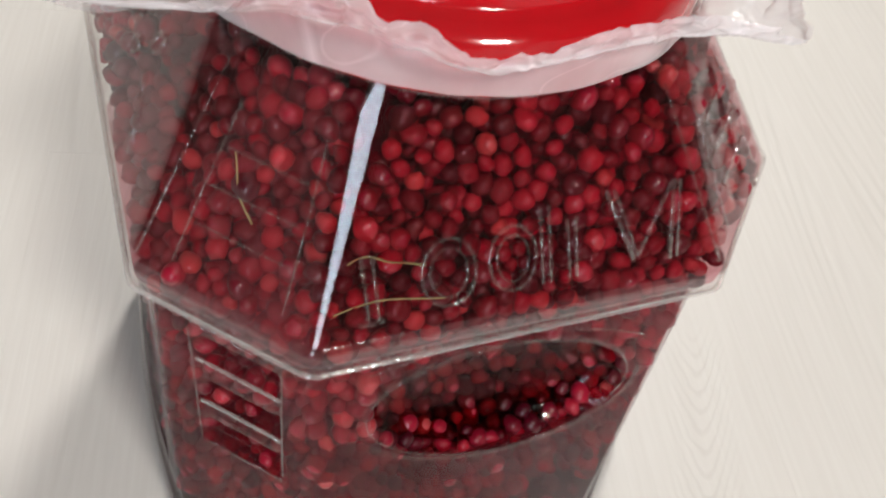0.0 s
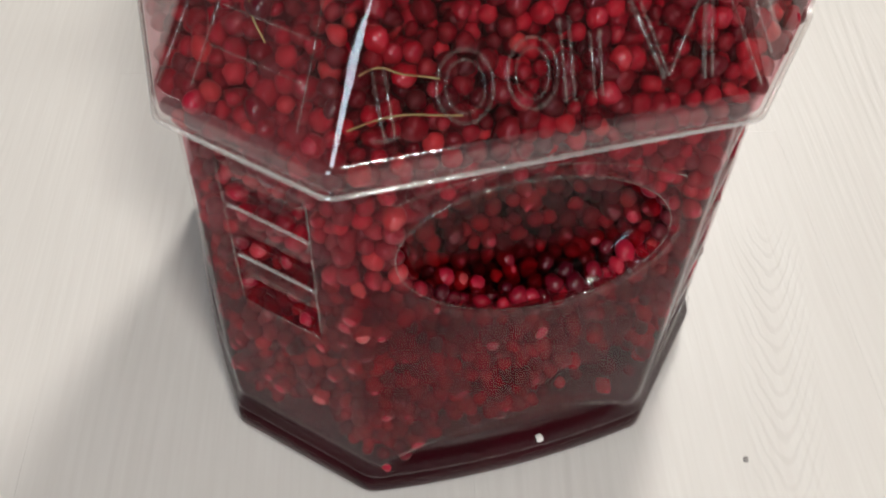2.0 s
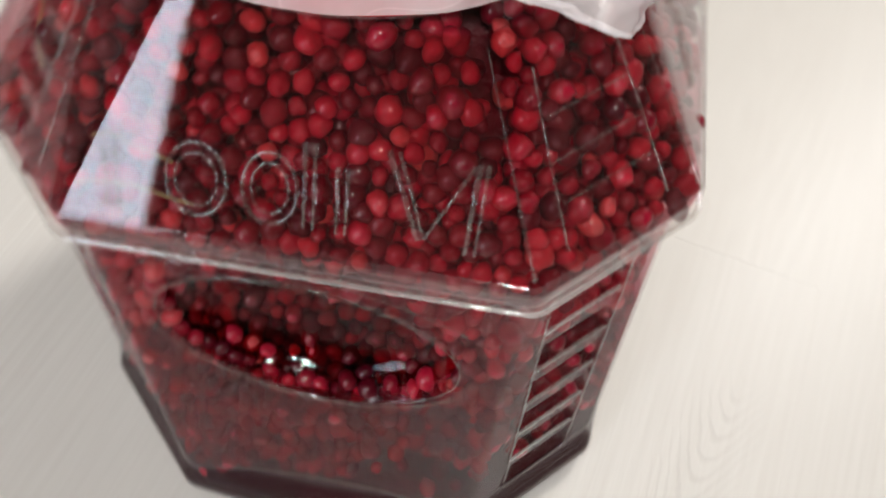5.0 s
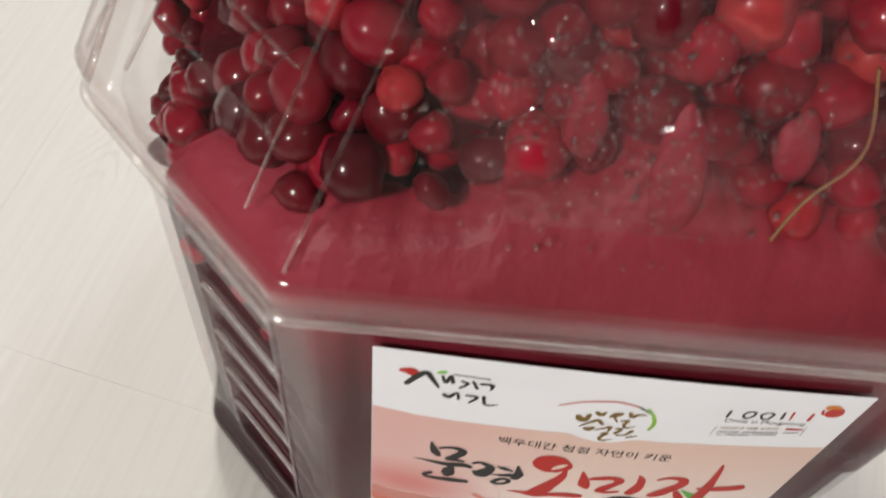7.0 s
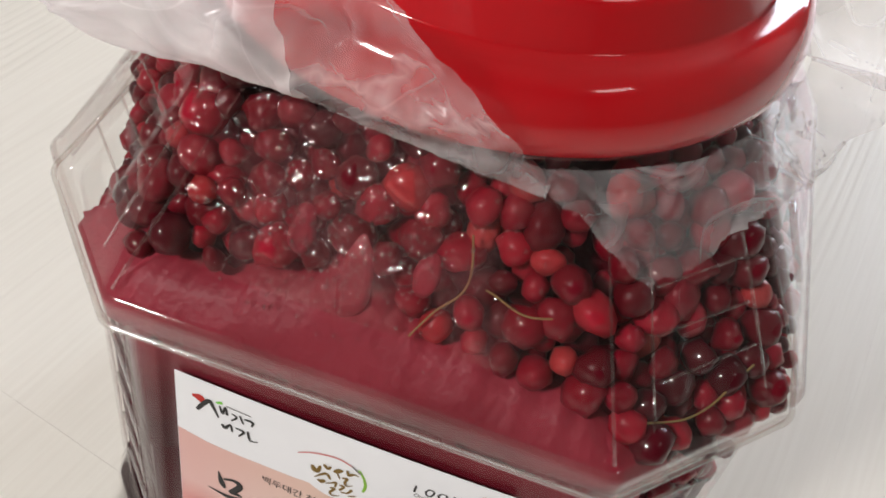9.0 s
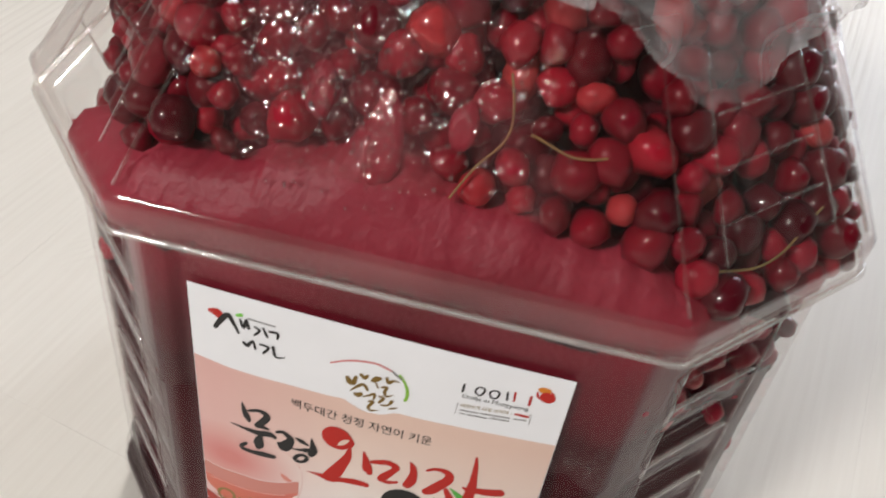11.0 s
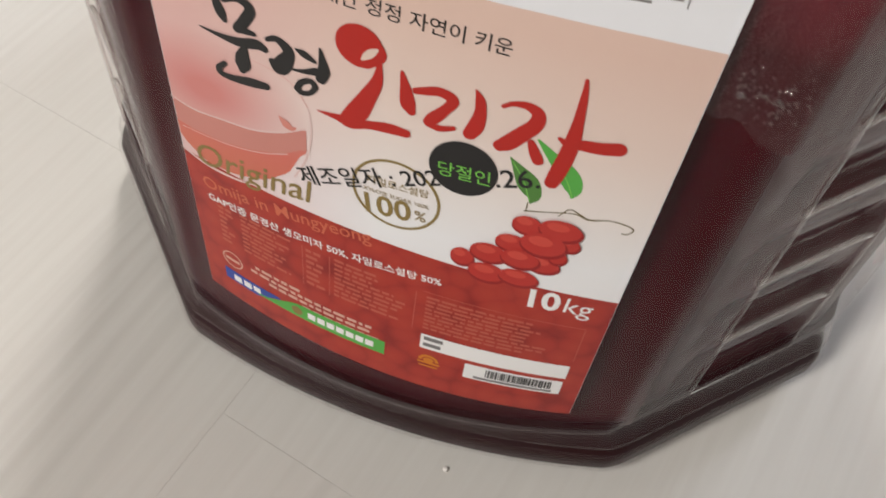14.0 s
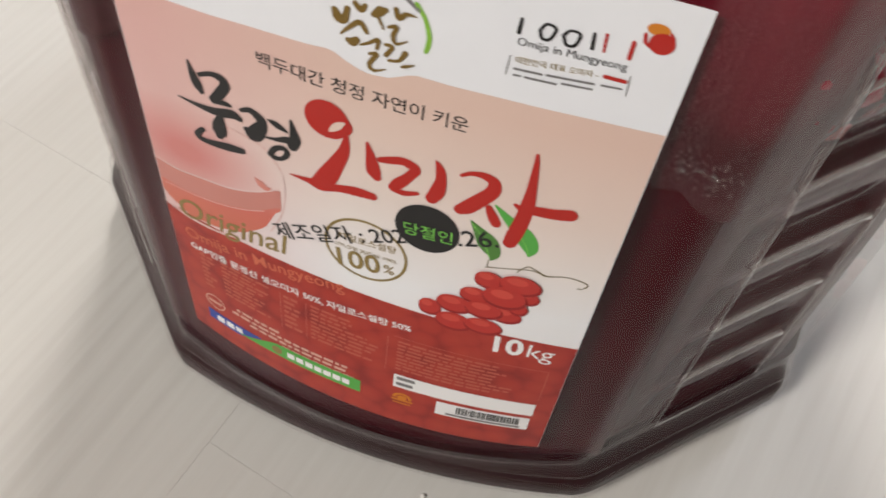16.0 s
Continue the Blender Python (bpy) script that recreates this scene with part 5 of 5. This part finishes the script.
for name, t0, t1, say in (("film_ear", 18, 72, "gathered white ear of film"), ("film_flap", 72, 198, "hanging torn flap of film"), ("film_collar", 198, 334, "torn upright collar of film"), ("film_fold", 334, 378, "short fold of film")):
    i0, i1 = round(t0 * NT / 360), round(t1 * NT / 360)
    rows_f = [i % NT for i in range(i0, i1 + 1)]
    verts = [fv[i * NS + j] for i in rows_f for j in range(NS)]
    faces = [(i * NS + j, (i + 1) * NS + j, (i + 1) * NS + j + 1, i * NS + j + 1) for i in range(len(rows_f) - 1) for j in range(NS - 1)]
    mesh_ob(name, verts, faces, film if name == "film_flap" else film_thick, sheet, say, smooth=True)

# ---- wet sugar smears and droplets on the inside of the shoulder ----
for x, z, w, h, k in ((-0.006, 0.2045, 0.0040, 0.0085, 1), (-0.020, 0.2105, 0.0030, 0.0048, 3), (0.009, 0.2095, 0.0030, 0.0042, 5)):
    sv2, sf2 = [at(4, x, z, 0.0006)], []
    n = 40
    for ring in (0.5, 0.85, 1.0):
        for i in range(n):
            q = 2 * math.pi * i / n
            m = ring * (1 + 0.22 * noise.noise((math.cos(q) * 1.1 + k * 9, math.sin(q) * 1.1, 0)) + 0.05 * noise.noise((q * 5, k, 0)))
            sv2.append(at(4, x + w * m * math.cos(q), z + h * m * math.sin(q), 0.0006 if ring < 1 else 0.0022))
    for i in range(n):
        sf2.append((0, 1 + i, 1 + (i + 1) % n))
        for ring in (0, 1):
            b0 = 1 + ring * n
            sf2.append((b0 + i, b0 + n + i, b0 + n + (i + 1) % n, b0 + (i + 1) % n))
    tagged(mesh_ob("sugar_smear", sv2, sf2, sugar, None, smooth=True), "smear of wet pink sugar stuck inside the clear shoulder", "sugar", group="smears of sugar")
dv, df = [], []
for _ in range(700):
    x, z = rng.gauss(-0.012, 0.016), rng.gauss(0.213, 0.009)
    if abs(x) > 0.045 or not 0.191 < z < 0.231:
        continue
    s = rng.uniform(0.00022, 0.00062)
    base = len(dv)
    c = at(4, x, z, 0.0004)
    dv += [(c.x + v[0] * s, c.y + v[1] * s, c.z + v[2] * s * 1.3) for v in BALL]
    df += [[i + base for i in f] for f in BF]
tagged(mesh_ob("droplets", dv, df, drop, None, smooth=True), "tiny drops of water on the inside of the jar", "water", kind="stuff")

# ---- dark dried streaks under the ledge, and foam where the sugar ends ----
for x0, x1, z0, z1, seed in ((0.024, 0.046, 0.1705, 0.1675, 2.0), (-0.054, -0.047, 0.1700, 0.1690, 6.0)):
    sv2, sf2, n = [], [], 40
    for i in range(n + 1):
        t = i / n
        x, z = x0 + (x1 - x0) * t, z0 + (z1 - z0) * t + 0.0008 * noise.noise((t * 5, seed, 0))
        h = 0.0014 * math.sin(math.pi * t) ** 0.5 * (0.6 + 0.8 * abs(noise.noise((t * 9, seed, 4)))) + 0.0001
        sv2 += [at(4, x, z - h, 0.0006), at(4, x, z, 0.0004), at(4, x, z + h, 0.0006)]
    for i in range(n):
        for j in (0, 1):
            sf2.append((i * 3 + j, (i + 1) * 3 + j, (i + 1) * 3 + j + 1, i * 3 + j + 1))
    tagged(mesh_ob("syrup_streak", sv2, sf2, dried, None, smooth=True), "dark dried streak of syrup inside the clear wall", "syrup", group="streaks of dried syrup")
dv, df = [], []
for _ in range(150):
    x, z = rng.gauss(0.0510, 0.0040), rng.gauss(0.1315, 0.0018)
    if not 0.046 < x < 0.0565:
        continue
    s = rng.uniform(0.00012, 0.00038)
    base = len(dv)
    c = at(4, x, z, 0.0005)
    dv += [(c.x + v[0] * s, c.y + v[1] * s, c.z + v[2] * s) for v in BALL]
    df += [[i + base for i in f] for f in BF]
tagged(mesh_ob("foam", dv, df, drop, None, smooth=True), "fine clear bubbles along the edge of the sugar", "foam", kind="stuff")

# ---- misted patch of syrup on the inside of the shoulder ----
def mist_mat():
    m = Mat("misted_syrup")
    co = m.n("TexCoord").outputs["Object"]
    big = m.n("TexNoise", {"Vector": co, "Scale": 55.0, "Detail": 5}).outputs[0]
    sep = m.n("SeparateXYZ", {0: co})
    side = m.n("Math", {0: sep.outputs[0], 1: 0.010}, operation="SUBTRACT").outputs[0]
    wide = m.n("Math", {0: m.n("Math", {0: side}, operation="ABSOLUTE").outputs[0], 1: -5.5, 2: big}, operation="MULTIPLY_ADD").outputs[0]
    fac = m.n("MapRange", {"Value": wide, "From Min": 0.28, "From Max": 0.62, "To Min": 0.0, "To Max": 0.20}).outputs[0]
    d = m.n("BsdfDiffuse", {"Color": (0.52, 0.13, 0.16, 1)}).outputs[0]
    t = m.n("BsdfTransparent", {"Color": (1.0, 0.90, 0.91, 1)}).outputs[0]
    wet = m.n("Bump", {"Strength": 1.0, "Distance": 0.004, "Height": m.n("TexNoise", {"Vector": co, "Scale": 120.0, "Detail": 3}).outputs[0]}).outputs[0]
    g = m.n("BsdfGlossy", {"Color": (1, 0.98, 0.98, 1), "Roughness": 0.06, "Normal": wet}).outputs[0]
    shine = m.n("MapRange", {"Value": wide, "From Min": 0.22, "From Max": 0.45, "To Min": 0.0, "To Max": 0.045}).outputs[0]
    return m.end(m.mix(shine, m.mix(fac, t, d), g))


mv, mf = [], []
for i in range(31):
    for j in range(13):
        mv.append(at(4, -0.050 + 0.100 * i / 30, 0.1975 + 0.0365 * j / 12, 0.00025))
for i in range(30):
    for j in range(12):
        mf.append((i * 13 + j, (i + 1) * 13 + j, (i + 1) * 13 + j + 1, i * 13 + j + 1))
tagged(mesh_ob("syrup_mist", mv, mf, mist_mat(), None, smooth=True), "pinkish mist of syrup on the inside of the clear shoulder", "syrup", kind="stuff")

# ---- small things on the floor ----
def crumb(name, place, size, material, label, seed, category):
    bm = bmesh.new()
    bmesh.ops.create_icosphere(bm, subdivisions=2, radius=size)
    for v in bm.verts:
        v.co *= 1 + 0.5 * noise.noise(v.co * 900 + Vector((seed, 0, 0)))
        v.co.z *= 0.6
    ob = part(name, bm, material)
    ob.location = place
    tagged(ob, label, category)


crumb("crumb", at(0, 0.0115, 0.0235, -0.001), 0.0017, crumb_mat, "tiny white crumb stuck to the jar's foot", 3, "crumb")
crumb("floor_speck", (0.100, -0.136, 0.0004), 0.0012, dark_mat, "tiny grey speck of dirt on the floor", 5, "dirt")
crumb("crumb", (-0.018, 0.124, 0.0004), 0.0007, crumb_mat, "tiny pale crumb on the floor by the jar", 9, "crumb")
